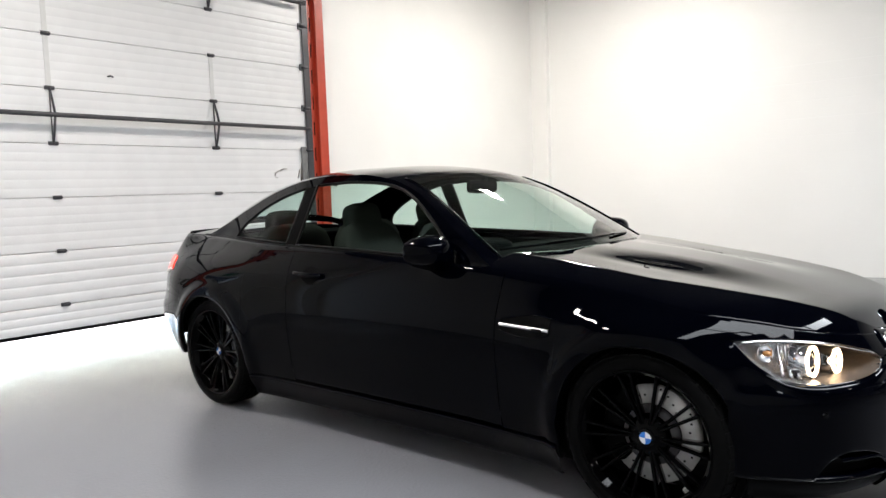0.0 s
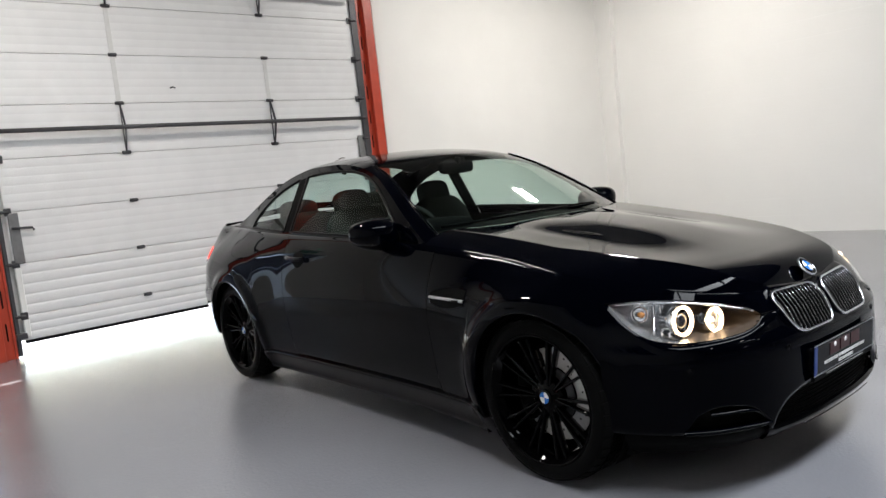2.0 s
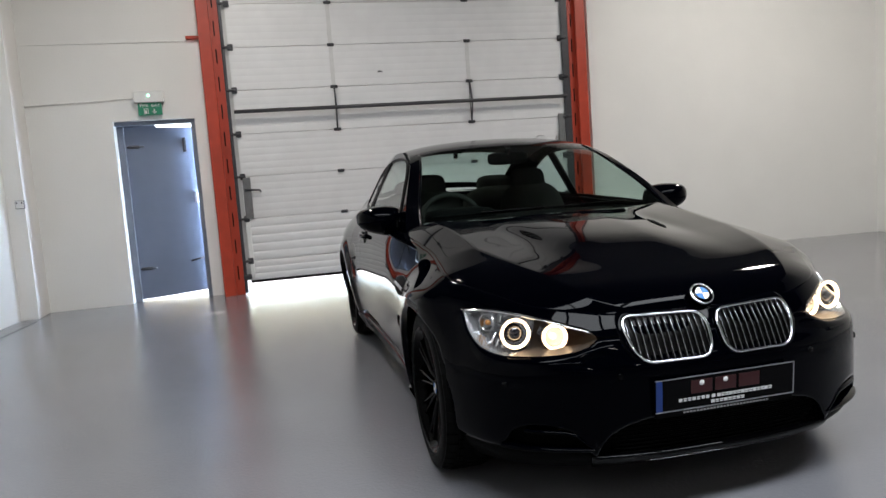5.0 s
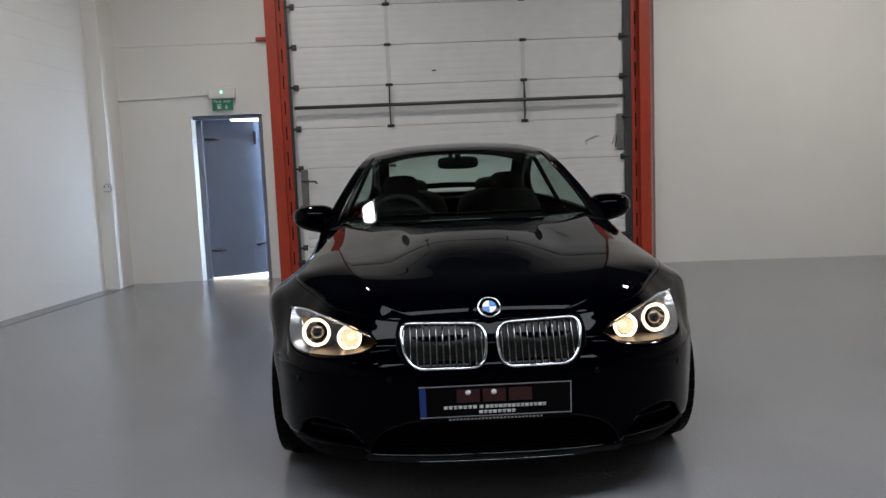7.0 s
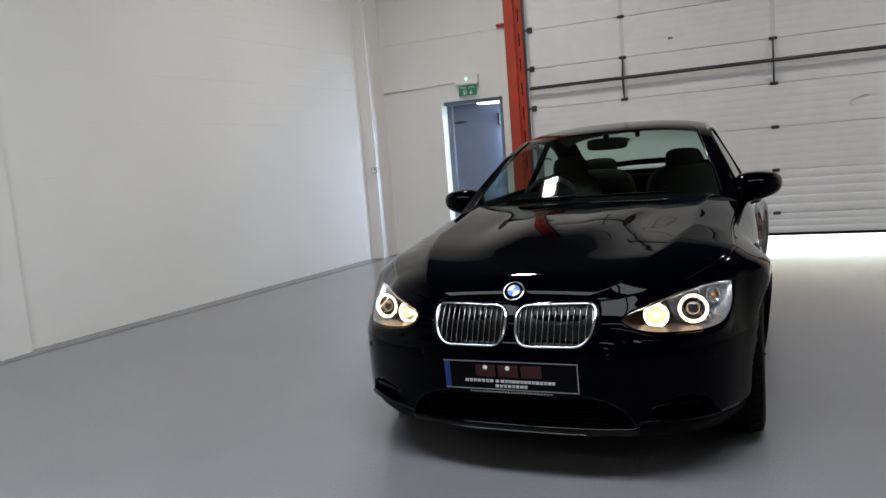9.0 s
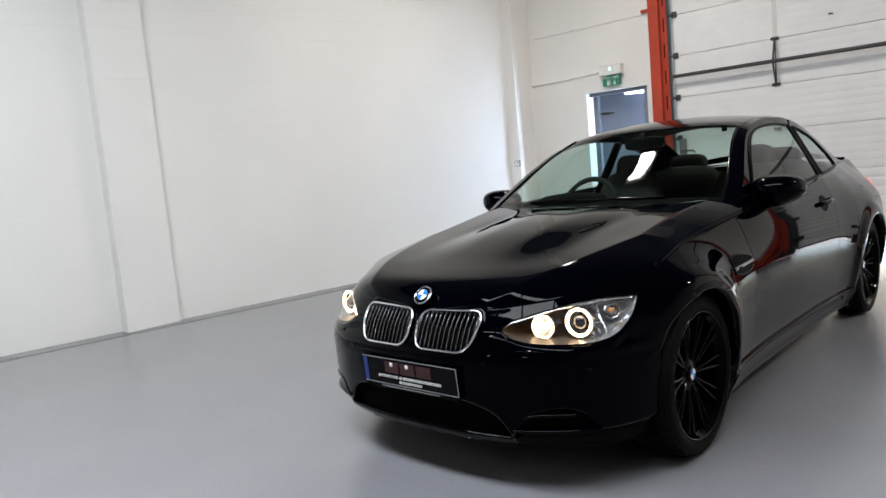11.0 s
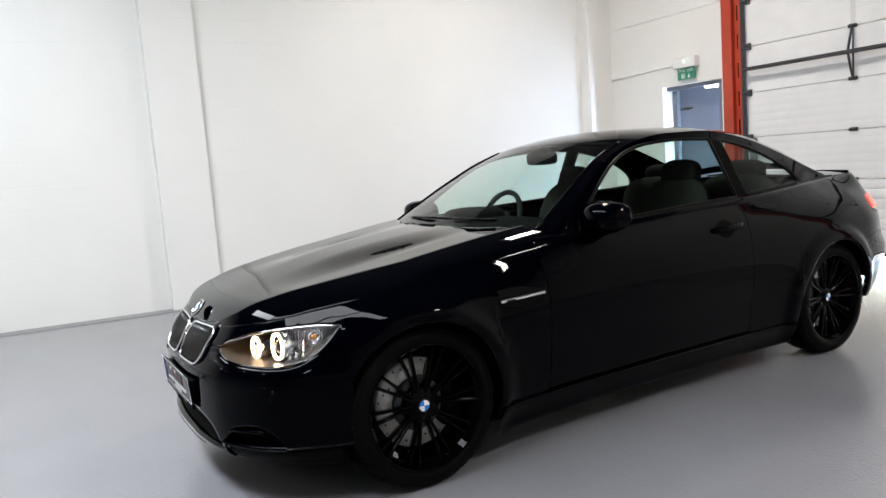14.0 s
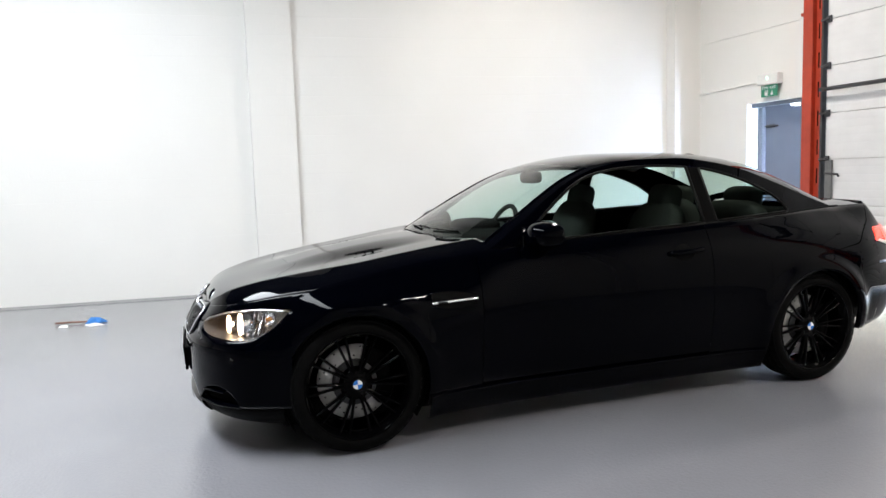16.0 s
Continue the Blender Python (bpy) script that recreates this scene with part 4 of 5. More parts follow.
for sd in (-1, 1):
    for y in (0.0, WB):
        a = np.linspace(math.radians(-35), math.radians(215), 40)
        ring = lambda x, r: np.stack([np.full(40, x * sd), y + r * np.cos(a), WR + r * np.sin(a)], -1)
        part("wheel_arch_liner", grid_mesh("wheel_arch_liner", np.stack([ring(.80, ARCH + .012), ring(.50, ARCH + .012), ring(.50, .05)])), BLACK_MATT, car)
part("underbody", box_mesh("underbody", 1.52, 3.5, .12, .02, (0, 1.40, .205)), BLACK_MATT, car)


# ---------------------------------------------------------------- car details
def s_at(x, z):
    """The place on the outline near the nose where the skin at height z is x wide."""
    s = np.linspace(0, sy(-.1), 600)
    return float(np.interp(x, band(s, np.full_like(s, z))[:, 0], s))


def facing(p, n):
    """A pose at p whose -y looks along n."""
    return look(p, Vector(p) + Vector(n)) @ pose(0, 0, 0, -90, 0, 0) @ pose(0, 0, 0, 0, 0, 180)


# headlamps
for side in (-1, 1):
    lamp = new("headlamp")
    lamp.parent = car
    lamp["label"] = "clear headlamp with two glowing warm rings"
    S = np.linspace(HL0, HL1, 50)
    fl = np.array([side, 1, 1])

    def sheet(off0, off1, rows=8, lo=hl_lo, hi=hl_hi, ss=S):
        z = lo(ss) + (hi(ss) - lo(ss)) * np.linspace(0, 1, rows)[:, None]
        return band(np.broadcast_to(ss, z.shape), z, off0)

    cov = sheet(.003, 0) * fl
    part("lens", grid_mesh("lens", cov), LAMP_GLASS, lamp)
    # bowl: sides going in, then the back
    front, back = band(S, hl_lo(S), -.001), band(S, hl_lo(S) + .004, -.140)
    front2, back2 = band(S, hl_hi(S), -.001), band(S, hl_hi(S) - .004, -.130)
    midb = band(S, (hl_lo(S) + hl_hi(S)) / 2, -.155)
    bowl = np.stack([front, back, midb, back2, front2]) * fl
    k = 25
    part("bezel", grid_mesh("bezel", bowl[:, :k + 1]), LAMP_BEZEL, lamp, "dark brown-grey lamp bezel")
    part("reflector", grid_mesh("reflector", bowl[:, k:]), REFLECTOR, lamp, "silver reflector")
    for x, y, z, r in ((.634, -.500, .630, .050), (.508, -.545, .613, .042)):
        p = (x, y, z)
        n = np.array([.10, -.99, .06])
        m = facing((p[0] * side, p[1], p[2]), (n[0] * side, n[1], n[2]))
        ring = part("glow_ring", turned("glow_ring", [(r, -.004), (r + .003, -.010), (r - .004, -.012), (r - .007, -.008), (r - .0065, 0), (r, -.004)], 40, "Y"), RING_GLOW, lamp, m=m)
        part("lamp_tube", turned("lamp_tube", [(r + .004, -.002), (r + .006, .05), (r - .006, .05), (r - .009, -.002)], 40, "Y"), CHROME, lamp, m=m)
        if x > .6:
            part("projector", turned("projector", [(0, -.012), (.012, -.010), (.024, -.003), (.031, .010), (.033, .03)], 32, "Y"), PROJECTOR, lamp, m=m)
        else:
            part("bulb_reflector", turned("bulb_reflector", [(0, .035), (.02, .03), (.034, .008)], 32, "Y"), REFLECTOR, lamp, m=m)
            part("bulb", turned("bulb", [(0, .0), (.010, .004), (.013, .016), (.010, .03)], 20, "Y"), BULB_GLOW, lamp, m=m)
    for k in range(3):
        u_ = .62 + .05 * k
        sr = HL0 + (HL1 - HL0) * u_
        a_, b_ = float(hl_lo(sr)) + .008, float(hl_hi(sr)) - .008
        zr = np.linspace(a_, b_, 7)
        part("reflector_rib", tube("reflector_rib", band(np.full(7, sr), zr, -.055 + .02 * np.abs(np.linspace(-1, 1, 7))) * fl, .007 - .0004 * k, 6), CHROME, lamp)
    sr = HL0 + (HL1 - HL0) * .80
    pr = band(sr, float(hl_lo(sr) * .45 + hl_hi(sr) * .55), -.030)
    part("indicator_bowl", turned("indicator_bowl", [(.010, .026), (.020, .020), (.027, .008), (.029, -.005), (.031, -.003)], 28, "Y"), CHROME, lamp, m=facing((pr[0] * side, pr[1] + .008, pr[2]), (.62 * side, -.76, .15)))
    part("indicator_bulb", turned("indicator_bulb", [(0, -.014), (.008, -.010), (.011, 0), (.008, .012), (0, .02)], 16, "Y"), AMBER, lamp, m=pose(pr[0] * side, pr[1], pr[2]))
    part("lamp_strip", tube("lamp_strip", band(S[2:-2], hl_hi(S[2:-2]) - .006, -.004) * fl, .004, 6), CHROME, lamp)
    # bumper ledge along the foot of the lamp
    sl = np.linspace(float(s_of_x(.345)), HL0 + .86 * (HL1 - HL0), 40)
    zl = np.where(sl < HL0, .598 - .10 * (HL0 - sl), hl_lo(sl) - .008)
    zl = np.convolve(np.pad(zl, 3, "edge"), np.ones(7) / 7, "valid") - .004
    end = np.minimum(1, np.minimum(np.arange(40), np.arange(40)[::-1]) / 6)
    part("bumper_ledge", grid_mesh("bumper_ledge", np.stack([band(sl, zl + h_, o_ * end - .001) for h_, o_ in ((.007, 0), (.004, .007), (-.001, .010), (-.010, .009), (-.028, .001))]) * fl), PAINT, lamp)
    # washer cover
    sa = np.linspace(s_at(.47, .555), s_at(.66, .555), 16)
    part("washer_cover", tube("washer_cover", band(sa, .548 - .006 * np.linspace(0, 1, 16), .0) * fl, .006, 8), PAINT, lamp)

# kidney grilles
for side in (-1, 1):
    grille = new("kidney_grille")
    grille.parent = car
    grille["label"] = "chrome framed kidney grille with black slats"
    x0, x1 = .016, .322
    cx, cz, hw, hh = (x0 + x1) / 2, .607, (x1 - x0) / 2, .072
    fl = np.array([side, 1, 1])

    # rounded outline: inner top, outer top, outer bottom, inner bottom, each with its corner rounding
    corner = [((-1.0, .90), .80), ((1.0, 1.0), .72), ((.80, -1.0), 1.0), ((-.93, -1.0), .85)]
    loop = []
    for i, (c, r) in enumerate(corner):
        c, p0, p1 = np.array(c), np.array(corner[i - 1][0]), np.array(corner[(i + 1) % 4][0])
        q0 = c + (p0 - c) * min(.5, r / 2 * (1 if abs(p0[0] - c[0]) < .5 else .45))
        q1 = c + (p1 - c) * min(.5, r / 2 * (1 if abs(p1[0] - c[0]) < .5 else .45))
        for v_ in np.linspace(0, 1, 18):
            loop.append((1 - v_) ** 2 * q0 + 2 * v_ * (1 - v_) * c + v_ ** 2 * q1)
    loop = np.array(loop)

    def kid_z(u, sign):
        """Upper and lower edge of the kidney at -1 (inner end) to 1 (outer end)."""
        nxt = np.roll(loop, -1, 0)
        hit = [p_[1] + (u - p_[0]) * (q_[1] - p_[1]) / (q_[0] - p_[0]) for p_, q_ in zip(loop, nxt) if (p_[0] - u) * (q_[0] - u) <= 0 and p_[0] != q_[0]]
        return cz + hh * (max(hit) if sign > 0 else min(hit))

    def kid(x, z, off):
        """A point over the grille's face, which leans back evenly."""
        zc = np.maximum(z, .558)
        sx = np.array([s_at(i, j) for i, j in zip(x, zc)])
        p = band(sx, zc, off)
        p[:, 1] -= .45 * (zc - z)
        p[:, 2] = z
        return p

    ex, ez = cx + hw * loop[:, 0], cz + hh * loop[:, 1]
    rim3 = kid(ex, ez, .010) * fl
    fr = part("chrome_frame", tube("chrome_frame", rim3, .0052, 10, True), CHROME, grille)
    outer = kid(ex, ez, -.006) * fl
    part("frame_skirt", grid_mesh("frame_skirt", np.stack([rim3, outer]), close_v=True), DARK_CHROME, grille)
    ctr = kid(np.array([cx]), np.array([cz]), .002)[0] * fl
    part("grille_back", from_lists("grille_back", [ctr, *(kid(ex, ez, .002) * fl)], [(0, i, i % 72 + 1) for i in range(1, 73)], False), GRILLE_BLACK, grille)
    for i in range(13):
        x = x0 + (x1 - x0) * (i + .85) / 13.7
        u = (x - cx) / hw
        if abs(u) > .94:
            continue
        z = np.linspace(float(kid_z(u, -1)) + .003, float(kid_z(u, 1)) - .003, 8)
        xs = np.full(8, x)
        a, b = kid(xs, z, .012), kid(xs, z, .003)
        w_ = np.array([.0024, 0, 0])
        rows = np.stack([b - w_ * 1.4, a - w_, a + w_, b + w_ * 1.4]) * fl
        part("slat", grid_mesh("slat", rows), GRILLE_BLACK, grille)
        part("slat_edge", tube("slat_edge", a * fl, .0016, 6), SLAT_EDGE, grille)
    # painted nostril lip, widest at the outer and lower edge
    wide = .004 + .026 * step(.25, .80, loop[:, 0]) + .012 * step(.1, .8, -loop[:, 1]) * (1 - step(.25, .80, loop[:, 0]))
    ox, oz = loop[:, 0] * hh / hw, loop[:, 1]
    on = np.hypot(ox, oz)
    ring = [kid(np.maximum(ex + f_ * wide * ox / on, .008), ez + f_ * wide * oz / on * .75, o_) for f_, o_ in ((0, .004), (.12, .0085), (.35, .0095), (.7, .006), (1, -.002))]
    part("nostril_lip", grid_mesh("nostril_lip", np.stack(ring) * fl, close_v=True), PAINT, grille)

# badge on the bonnet edge: a plain roundel of four quarters
badge = new("roundel")
badge.parent = car
bp = (0, -.646, .722)
badge.matrix_basis = facing(bp, (0, -.74, .67))
part("rim", turned("rim", [(0, -.004), (.037, -.004), (.041, -.002), (.041, .006)], 40, "Y"), BLACK_GLOSS, badge)
part("silver_ring", turned("silver_ring", [(.036, -.003), (.038, -.006), (.041, -.005), (.042, 0)], 40, "Y"), CHROME, badge)
for k in range(4):
    a = np.linspace(k * math.pi / 2, (k + 1) * math.pi / 2, 9)
    v = [(0, -.0062, 0)] + [(.0245 * math.cos(q), -.0062, .0245 * math.sin(q)) for q in a]
    part("quadrant", from_lists("quadrant", v, [(0, i, i + 1) for i in range(1, 9)]), WHITE_ENAMEL if k % 2 else BLUE, badge)

# show plate under the grille
plate = new("show_plate")
plate.parent = car
plate["label"] = "black dealer plate with a blue end, red emblem bars and white lines"
plate.matrix_basis = pose(0, -.766, .4265, 4)
part("plate_body", box_mesh("plate_body", .52, .008, .112, .004), BLACK_GLOSS, plate)
for sx, sz, x, z in ((.52, .003, 0, .0545), (.52, .003, 0, -.0545), (.003, .106, .2585, 0)):
    part("plate_border", box_mesh("plate_border", sx, .002, sz, 0, (x, -.005, z)), SATIN, plate)
part("blue_band", box_mesh("blue_band", .022, .002, .104, 0, (-.247, -.005, 0)), PLATE_BLUE, plate)
for i in range(3):
    part("emblem_bar", box_mesh("emblem_bar", .078, .002, .046, .002, (-.092 + .089 * i, -.005, .018)), DARK_RED, plate)
for x in (-.092, -.004):
    part("emblem_mark", turned("emblem_mark", [(0, -.008), (.008, -.008), (.010, -.005)], 12, "Y"), WHITE_ENAMEL, plate, m=pose(x, 0, .030))
# the dealer's two lines of small capitals, and the web line on the holder's lip, as short bars
for x_, w_, z in ((-.120, .116, -.022), (-.048, .016, -.022), (.070, .210, -.022), (.006, .128, -.041)):
    n_ = max(1, round(w_ / .0155))
    for k in range(n_):
        xk = x_ + (k - (n_ - 1) / 2) * w_ / n_
        part("text_bar", box_mesh("text_bar", .0125, .002, .0040 if k % 3 else .0105, 0, (xk, -.005, z + (.0032 if k % 3 else 0))), PALE_GREY, plate)
        if k % 3:
            part("text_bar", box_mesh("text_bar", .0105, .002, .0040, 0, (xk, -.005, z - .0032)), PALE_GREY, plate)
part("plate_holder", box_mesh("plate_holder", .515, .014, .020, .004, (0, .002, -.0665)), BLACK_MATT, plate)
for k in range(26):
    part("web_bar", box_mesh("web_bar", .0075, .002, .0055, 0, (-.156 + .0125 * k, -.0055, -.0645)), GREY_PLASTIC, plate)
part("plate_plinth", box_mesh("plate_plinth", .50, .03, .09, .01, (0, .016, -.004)), BLACK_MATT, plate)

# bumper: blades in the side openings, centre mesh, parking sensors
for side in (-1, 1):
    fl = np.array([side, 1, 1])
    u = np.linspace(0, 1, 24)
    s_ = np.linspace(s_at(.452, .255), s_at(.715, .255), 24)
    # a blade along the foot of the opening and a winglet rising from its inner end
    prof = np.stack([band(s_, .250 + 0 * u, .004), band(s_, .256 + 0 * u, .010), band(s_, .262 + .004 * u, .004), band(s_, .262 + .004 * u, -.040)])
    part("intake_blade", grid_mesh("intake_blade", prof * fl), PAINT, bumper)
    s_ = np.linspace(s_at(.452, .255), s_at(.655, .31), 24)
    zt = .258 + curve_at((0, .10, .28, .45, 1), (0, .018, .050, .056, .058), u)
    prof = np.stack([band(s_, zt - .004, -.002), band(s_, zt, .004), band(s_, zt + .007, .001), band(s_, zt + .012, -.035)])
    part("intake_winglet", grid_mesh("intake_winglet", prof * fl), PAINT, bumper)
    for x, z in ((.36, .50), (.70, .475)):
        p = band(s_at(x, z), z, .002) * fl
        n_ = (band(s_at(x, z), z, .02) - band(s_at(x, z), z, .0)) * fl
        part("parking_sensor", turned("parking_sensor", [(0, -.003), (.009, -.003), (.011, 0), (.011, .004)], 16, "Y"), BLACK_GLOSS, bumper, m=facing(p, n_))
for k in range(9):
    z = .226 + .014 * k
    xx = .43 * (1 - abs(k - 4) / 24)
    s_ = np.linspace(0, s_at(xx, z), 14)
    a = band(s_, z, -.035)
    b = a[::-1] * np.array([-1, 1, 1])
    part("intake_bar", tube("intake_bar", np.concatenate([b[:-1], a]), .0035, 5), BLACK_MATT, bumper)
# metal strip laid along the lip to draw its thin bright highlight
ls = np.linspace(0, s_at(.27, .21), 24)
a = band(ls, .205, .012)
part("splitter_edge", tube("splitter_edge", np.concatenate([a[::-1] * np.array([-1, 1, 1]), a[1:]]), .0022, 6), DARK_CHROME, bumper)

for side in (-1, 1):
    p = band(s_at(.447, .28), .28, -.045)
    part("duct_wall", box_mesh("duct_wall", .02, .07, .15, .004, (p[0] * side, p[1] + .022, .30)), BLACK_MATT, bumper)

# gills behind the front wheels
for side in (-1, 1):
    fl = np.array([side, 1, 1])
    vent = new("side_vent")
    vent.parent = car
    sv = np.linspace(sy(.372), sy(.612), 16)
    u = np.linspace(0, 1, 16)
    lo = .684 - .034 * np.sin(math.pi * np.clip(u * .8 + .1, 0, 1)) ** .8
    hi = .700 + .036 * np.sin(math.pi * np.clip(u * .62 + .30, 0, 1))
    rows = lo + (hi - lo) * np.linspace(0, 1, 9)[:, None]
    dent = .0015 - .010 * np.sin(math.pi * np.linspace(0, 1, 9))[:, None] * np.sin(math.pi * u) ** .5
    part("vent_recess", grid_mesh("vent_recess", band(np.broadcast_to(sv, rows.shape), rows, np.maximum(dent, .0012)) * fl), BLACK_MATT, vent)
    for z_, d_ in ((hi + .001, 1), (lo - .001, -1)):
        part("vent_lip", tube("vent_lip", band(sv, z_, .0015) * fl, .0035, 6), PAINT, vent)
    zb = .680 + .006 * u
    part("vent_bar", grid_mesh("vent_bar", np.stack([band(sv, zb, .003), band(sv, zb + .0015, .010), band(sv, zb + .010, .010), band(sv, zb + .0115, .003)]) * fl), SATIN, vent)
    part("emblem", grid_mesh("emblem", np.stack([band(np.linspace(sy(.40), sy(.45), 6), .682, .0115), band(np.linspace(sy(.40), sy(.45), 6), .690, .0115)]) * fl), BLACK_GLOSS, vent)

# door handles
for side in (-1, 1):
    fl = np.array([side, 1, 1])
    hd = new("door_handle")
    hd.parent = car
    u = np.linspace(0, 1, 20)
    cup = np.linspace(sy(1.76), sy(1.93), 16)
    w_ = np.sin(np.linspace(0, math.pi, 16))
    rows = .830 + .046 * w_ * np.linspace(-1, 1, 7)[:, None]
    inn = .0015 + 0 * rows
    # flat dark patch on the skin; the cup's shade is in its colour
    part("handle_cup", grid_mesh("handle_cup", band(np.broadcast_to(cup, rows.shape), rows, inn) * fl), BLACK_MATT, hd)
    sv = np.linspace(sy(1.755), sy(1.965), 20)
    path = band(sv, .832 + .008 * u, .006 + .022 * np.sin(math.pi * u) ** .5) * fl
    part("grip", tube("grip", path, .015, 10), PAINT, hd)

# door mirrors
for side in (-1, 1):
    mi = new("door_mirror")
    mi.parent = car
    n, k = 24, 28
    th, ph = np.linspace(0, math.pi, n)[:, None], np.linspace(0, math.tau, k, endpoint=False)[None, :]
    sg = lambda q, e: np.sign(q) * np.abs(q) ** e
    X = .124 * sg(np.cos(th), .8) + 0 * ph
    Yy = .108 * sg(np.sin(th), .7) * sg(np.cos(ph), .8)
    Zz = .078 * sg(np.sin(th), .7) * sg(np.sin(ph), .8)
    Yy = np.where(Yy > .02, .02 + (Yy - .02) * .15, Yy) + .028 * (X / .124) ** 2
    Zz = Zz * (1 - .18 * X / .124) + .012 * X / .124
    p = np.stack([X * side, Yy, Zz], -1)
    m = pose(.846 * side, .998, .972, 0, 0, -6 * side)
    part("mirror_shell", grid_mesh("mirror_shell", p, close_v=True), PAINT, mi, m=m)
    q = np.stack([np.outer(np.linspace(0, 1, 6), .092 * sg(np.cos(ph[0]), .7)) * side, np.full((6, k), .040), np.outer(np.linspace(0, 1, 6), .052 * sg(np.sin(ph[0]), .7))], -1)
    part("mirror_glass", grid_mesh("mirror_glass", q, close_v=True), MIRROR, mi, m=m)
    for zo, yo in ((-.050, -.02), (-.020, .01)):
        part("mirror_arm", tube("mirror_arm", [(.775 * side, .955 + yo, .945 + zo * .2), (.80 * side, .965 + yo, .958 + zo * .5), (.850 * side, .99 + yo, .985 + zo)], .016, 10), BLACK_GLOSS, mi)
    part("mirror_foot", box_mesh("mirror_foot", .02, .14, .07, .008, (.772 * side, .965, .945)), BLACK_GLOSS, mi)

# bonnet vents beside the dome
for side in (-1, 1):
    bv = new("bonnet_vent")
    bv.parent = car
    u = np.linspace(0, 1, 12)
    y = .07 + .21 * u
    xi = .298 + .022 * u

    def bz(x, yy):
        ys = np.linspace(-.6, .78, 200)
        # height of the bonnet at (x, y)
        e = shoulder(np.array([s_of_y(v) for v in ys]))
        yc, zc = bon_y(e[:, 1]), bon_z(e[:, 1])
        f = abs(x) / e[:, 0]
        yy2 = yc + (e[:, 1] - yc) * f ** 2
        z2 = bonnet_height(abs(x), e, zc)
        return float(np.interp(yy, yy2, z2)) + float(dome(np.array(x), np.array(yy)))

    wv = .032 * np.sin(math.pi * np.clip(u, .02, .98)) ** .6
    rows = []
    for fct in np.linspace(-.5, .5, 5):
        rows.append([(side * (a + w_ * fct), b, bz(a + w_ * fct, b) + .0025) for a, b, w_ in zip(xi, y, wv)])
    part("vent_opening", grid_mesh("vent_opening", rows), BLACK_MATT, bv)
    for i in range(3):
        yy = .12 + .045 * i
        part("vent_fin", tube("vent_fin", [(side * (.296 + .1 * (yy - .12)), yy, bz(.296, yy) + .003), (side * (.320 + .1 * (yy - .12)), yy + .015, bz(.320, yy + .015) + .003)], .0022, 6), BLACK_GLOSS, bv)

# wipers, aerial fin
for side, x0, x1 in ((-1, -.06, -.62), (1, .42, -.06)):
    wp = new("wiper")
    wp.parent = car
    xs = np.linspace(x0, x1, 20)
    ff = np.abs(xs) / .74
    ys = .615 + .19 * ff ** 2
    part("blade", tube("blade", np.stack([xs, ys + .02, .975 - .018 * ff ** 2 + .012], -1), .007, 6), BLACK_MATT, wp)
    part("arm", tube("arm", np.stack([xs[:12], ys[:12] + .002, .975 - .018 * ff[:12] ** 2 + .018], -1), .008, 6, flat=.6), BLACK_GLOSS, wp)
fin = [(0, 2.42, 1.352), (0, 2.46, 1.362), (0, 2.52, 1.368), (0, 2.55, 1.366), (0, 2.57, 1.31)]
part("aerial_fin", tube("aerial_fin", fin, .018, 10), PAINT, car)

# tail lamps
for side in (-1, 1):
    fl = np.array([side, 1, 1])
    tl = new("tail_lamp")
    tl.parent = car
    tl["label"] = "red tail lamp with a pale lower band"
    T = np.linspace(sy(3.32), float(s_of_x(.40, True)), 30)
    uu = np.linspace(0, 1, 30)
    lo = .770 + .03 * (1 - step(0, .25, uu))
    hi = .880 - .070 * (1 - step(0, .12, uu)) + .01 * uu
    md = lo + (hi - lo) * .22
    for nm, a, b, mt in (("red_lens", md, hi, RED_LENS), ("pale_lens", lo, md, WHITE_PLASTIC)):
        rows = a + (b - a) * np.linspace(0, 1, 6)[:, None]
        pp = band(np.broadcast_to(T, rows.shape), rows, .006)
        edge0, edge1 = band(T, a, -.004)[None], band(T, b, -.004)[None]
        part(nm, grid_mesh(nm, np.concatenate([edge0, pp, edge1]) * fl), mt, tl)
sp_s = np.linspace(float(s_of_x(.66, True)), S_MAX, 24)
a = shoulder(sp_s) + np.array([0, -.03, .004])
part("boot_spoiler", tube("boot_spoiler", np.concatenate([a, a[::-1][1:] * np.array([-1, 1, 1])]), .016, 8, flat=.7), PAINT, car)

# ---- cabin
def blob(name, c, r, e=.6, n=18, k=24):
    th, ph = np.linspace(0, math.pi, n)[:, None], np.linspace(0, math.tau, k, endpoint=False)[None, :]
    sg = lambda q: np.sign(q) * np.abs(q) ** e
    p = np.stack([r[0] * sg(np.sin(th)) * sg(np.cos(ph)), r[1] * sg(np.sin(th)) * sg(np.sin(ph)), r[2] * sg(np.cos(th)) + 0 * ph], -1)
    return grid_mesh(name, p + np.array(c), close_v=True)


part("cabin_floor", box_mesh("cabin_floor", 1.46, 2.35, .08, .01, (0, 1.95, .32)), BLACK_MATT, car)
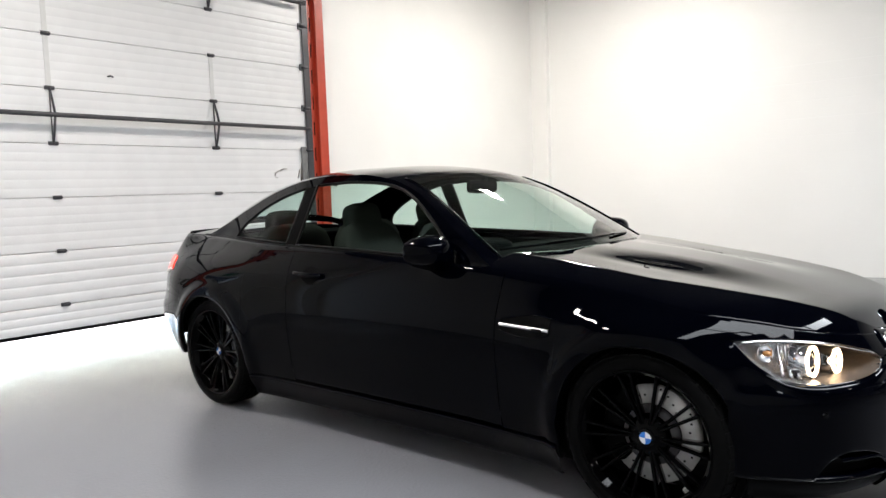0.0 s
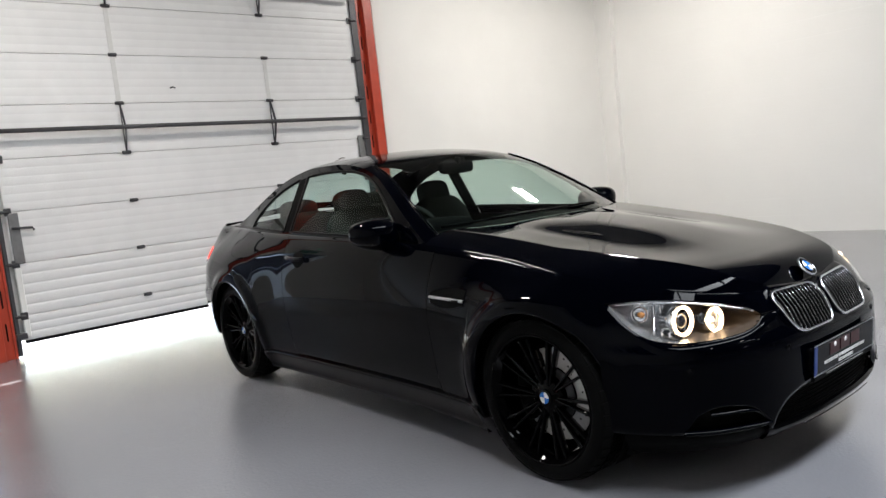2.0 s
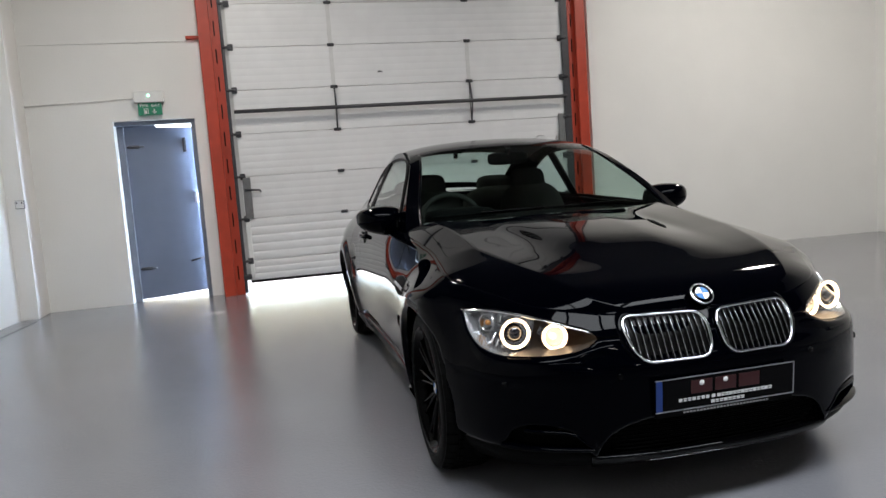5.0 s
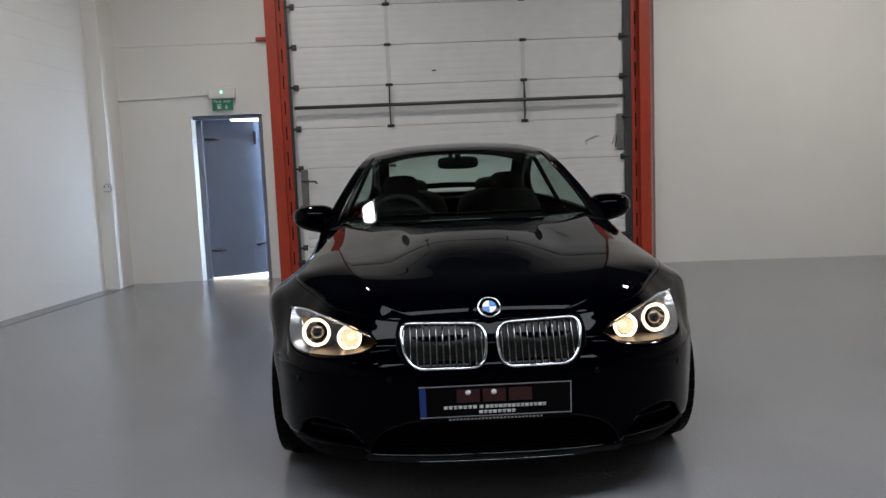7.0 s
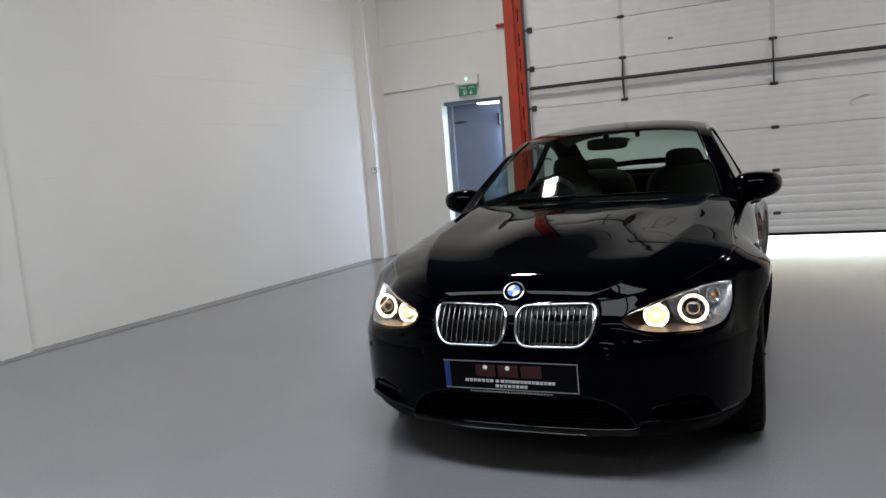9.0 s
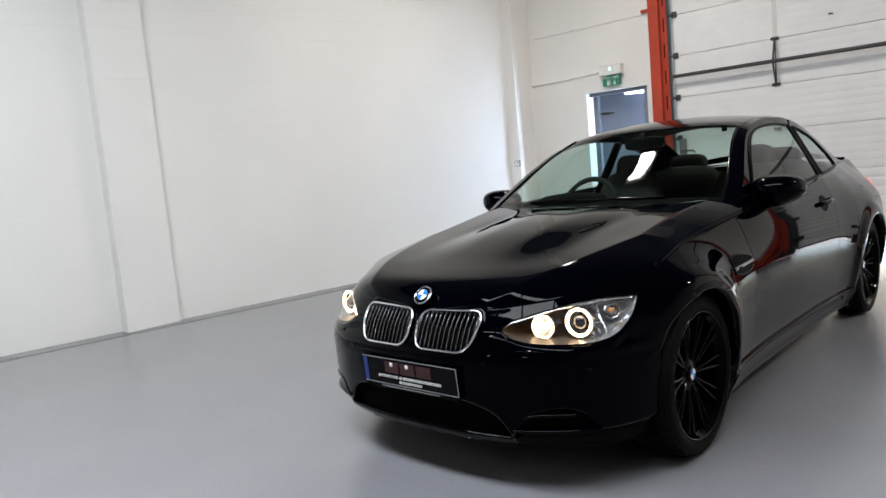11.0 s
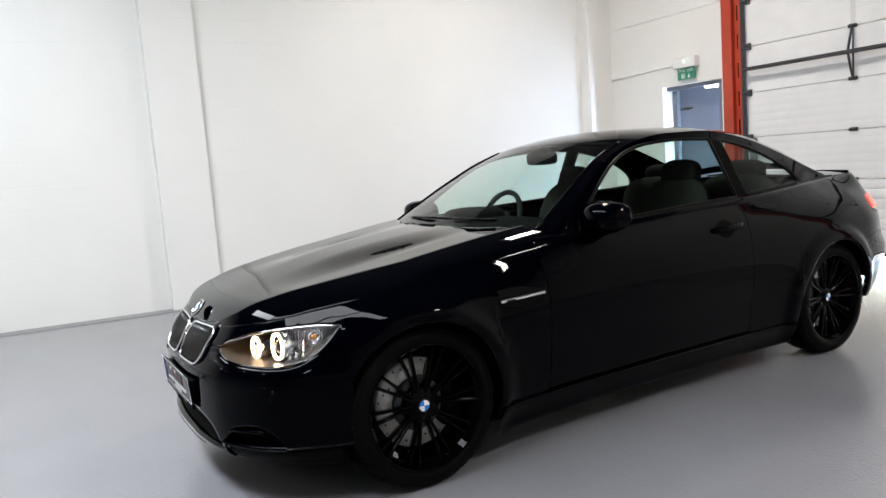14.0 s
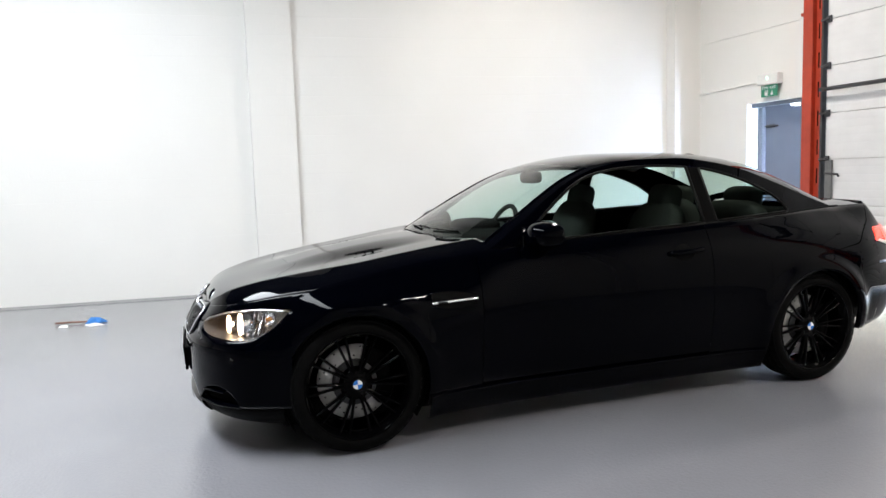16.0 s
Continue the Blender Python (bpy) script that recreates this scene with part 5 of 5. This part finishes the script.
for x, y in ((-.38, 1.52), (.38, 1.66)):
    seat = new("seat")
    seat.parent = car
    seat.matrix_basis = pose(x, y, 0)
    part("cushion", blob("cushion", (0, -.06, .50), (.26, .28, .12)), LEATHER, seat)
    part("backrest", blob("backrest", (0, 0, 0), (.235, .085, .33)), LEATHER, seat, m=pose(0, .27, .775, -20))
    part("headrest", blob("headrest", (0, 0, 0), (.122, .06, .09)), LEATHER, seat, m=pose(0, .39, 1.105, -14))
    for k in (-.05, .05):
        part("headrest_post", tube("headrest_post", [(k, .35, 1.02), (k, .38, 1.08)], .007, 6), CHROME, seat)
for x in (-.33, .33):
    rs = new("rear_seat")
    rs.parent = car
    rs.matrix_basis = pose(x, 2.40, 0)
    part("cushion", blob("cushion", (0, 0, .52), (.30, .26, .12)), LEATHER, rs)
    part("backrest", blob("backrest", (0, .22, .775), (.30, .09, .30)), LEATHER, rs)
    part("headrest", blob("headrest", (0, .29, 1.075), (.14, .065, .085)), LEATHER, rs)
part("parcel_shelf", box_mesh("parcel_shelf", 1.16, .50, .03, .01, (0, 2.98, .985)), DASH_BLACK, car)
part("dashboard", blob("dashboard", (0, 1.02, .80), (.70, .30, .145), .45), DASH_BLACK, car)
part("instrument_hood", blob("instrument_hood", (-.38, 1.10, .945), (.20, .14, .055), .6), DASH_BLACK, car)
part("door_card", box_mesh("door_card", .05, 1.5, .45, .02, (-.73, 1.45, .70)), DASH_BLACK, car)
part("door_card", box_mesh("door_card", .05, 1.5, .45, .02, (.73, 1.45, .70)), DASH_BLACK, car)
part("centre_console", box_mesh("centre_console", .24, 1.3, .25, .04, (0, 1.6, .50)), DASH_BLACK, car)
sw = new("steering_wheel")
sw.parent = car
sw.matrix_basis = pose(-.38, 1.29, .90, -24)
t = np.linspace(0, math.tau, 40, endpoint=False)
part("wheel_rim", tube("wheel_rim", np.stack([.185 * np.cos(t), 0 * t, .185 * np.sin(t)], -1), .016, 10, True), LEATHER, sw)
for a in (0, math.pi, -math.pi / 2):
    part("wheel_spoke", tube("wheel_spoke", [(0, -.01, 0), (.18 * math.cos(a), 0, .18 * math.sin(a))], .016, 8), SATIN, sw)
part("wheel_hub", blob("wheel_hub", (0, -.005, 0), (.075, .03, .065)), LEATHER, sw)
im = new("interior_mirror")
im.parent = car
part("mirror_body", blob("mirror_body", (0, 1.335, 1.262), (.125, .025, .038), .5), BLACK_MATT, im)
part("mirror_stem", tube("mirror_stem", [(0, 1.33, 1.28), (0, 1.31, 1.315)], .018, 8), BLACK_MATT, im)
roof_patch("headliner", WS1 + .02, RG0 - .02, -1, .96, HEADLINER, car, n=14, m=21, off=-.02)


# ---------------------------------------------------------------- painted blocks of the side walls
BW, BH = .45, .225


def block_mesh(w, h, d=.0225, c=.0038, e=.0005):
    """A painted block face with softened edges; it looks along +y."""
    a, b = w / 2 - .00003, h / 2 - .0003
    v = [(sx * a, 0, sz * b) for sx, sz in ((-1, -1), (1, -1), (1, 1), (-1, 1))]
    v += [(sx * a, d - e, sz * b) for sx, sz in ((-1, -1), (1, -1), (1, 1), (-1, 1))]
    v += [(sx * a, d, sz * (b - c)) for sx, sz in ((-1, -1), (1, -1), (1, 1), (-1, 1))]
    f = [(8, 9, 10, 11)] + [(i, (i + 1) % 4, 4 + (i + 1) % 4, 4 + i) for i in range(4)] + [(4 + i, 4 + (i + 1) % 4, 8 + (i + 1) % 4, 8 + i) for i in range(4)]
    return from_lists("block", v, f, False)


rng = random.Random(5)
faces = [block_mesh(BW, BH, c=c_, e=e_) for c_, e_ in ((.0050, .0011), (.0040, .0006), (.0026, .0002))]      # joints more or less filled with paint
for me in faces:
    me.materials.append(WALL)
for wall_name, line, y0, y1, near0, near1, turn in (("wall_west", LEFT, -7.0, YB - .4, -2.6, 5.3, -90), ("wall_east", RIGHT, -7.0, YB - .5, -1.6, 5.3, 90)):
    wall_ob = bpy.data.objects[wall_name]
    slope = math.degrees(math.atan((line(1) - line(0))))
    run = BW * math.cos(math.radians(slope))
    rest, count, full = [], 0, faces[1]
    for r in range(int(TOP / BH)):
        y = y0 + (run / 2 if r % 2 else 0)
        while y < y1:
            x = line(y) + (-.02 if turn < 0 else .02)
            dx = rng.uniform(-.0002, .0002)
            if rng.random() < .4:
                full = rng.choice(faces)
            m = pose(x + dx, y, (r + .5) * BH, 0, 0, turn - slope)
            if near0 < y < near1 and r < 17 and count < 300:
                ob = new("block", full)
                ob.parent, ob.matrix_basis = wall_ob, m
                count += 1
            else:
                rest.append((full, m))
            y += run
    ob = part("block_field", joined("block_field", rest), None, wall_ob)
    ob.data.materials.append(WALL)
    ob["kind"] = "stuff"
pier = bpy.data.objects["wall_pier"]
pb = block_mesh(.50, BH)
pb.materials.append(WALL)
for r in range(int(TOP / BH)):
    ob = new("block", pb)
    ob.parent, ob.matrix_basis = pier, pose(LEFT(.29) - .03 + .13 - .018 + rng.uniform(-.001, .001), .285, (r + .5) * BH, 0, 0, -90)
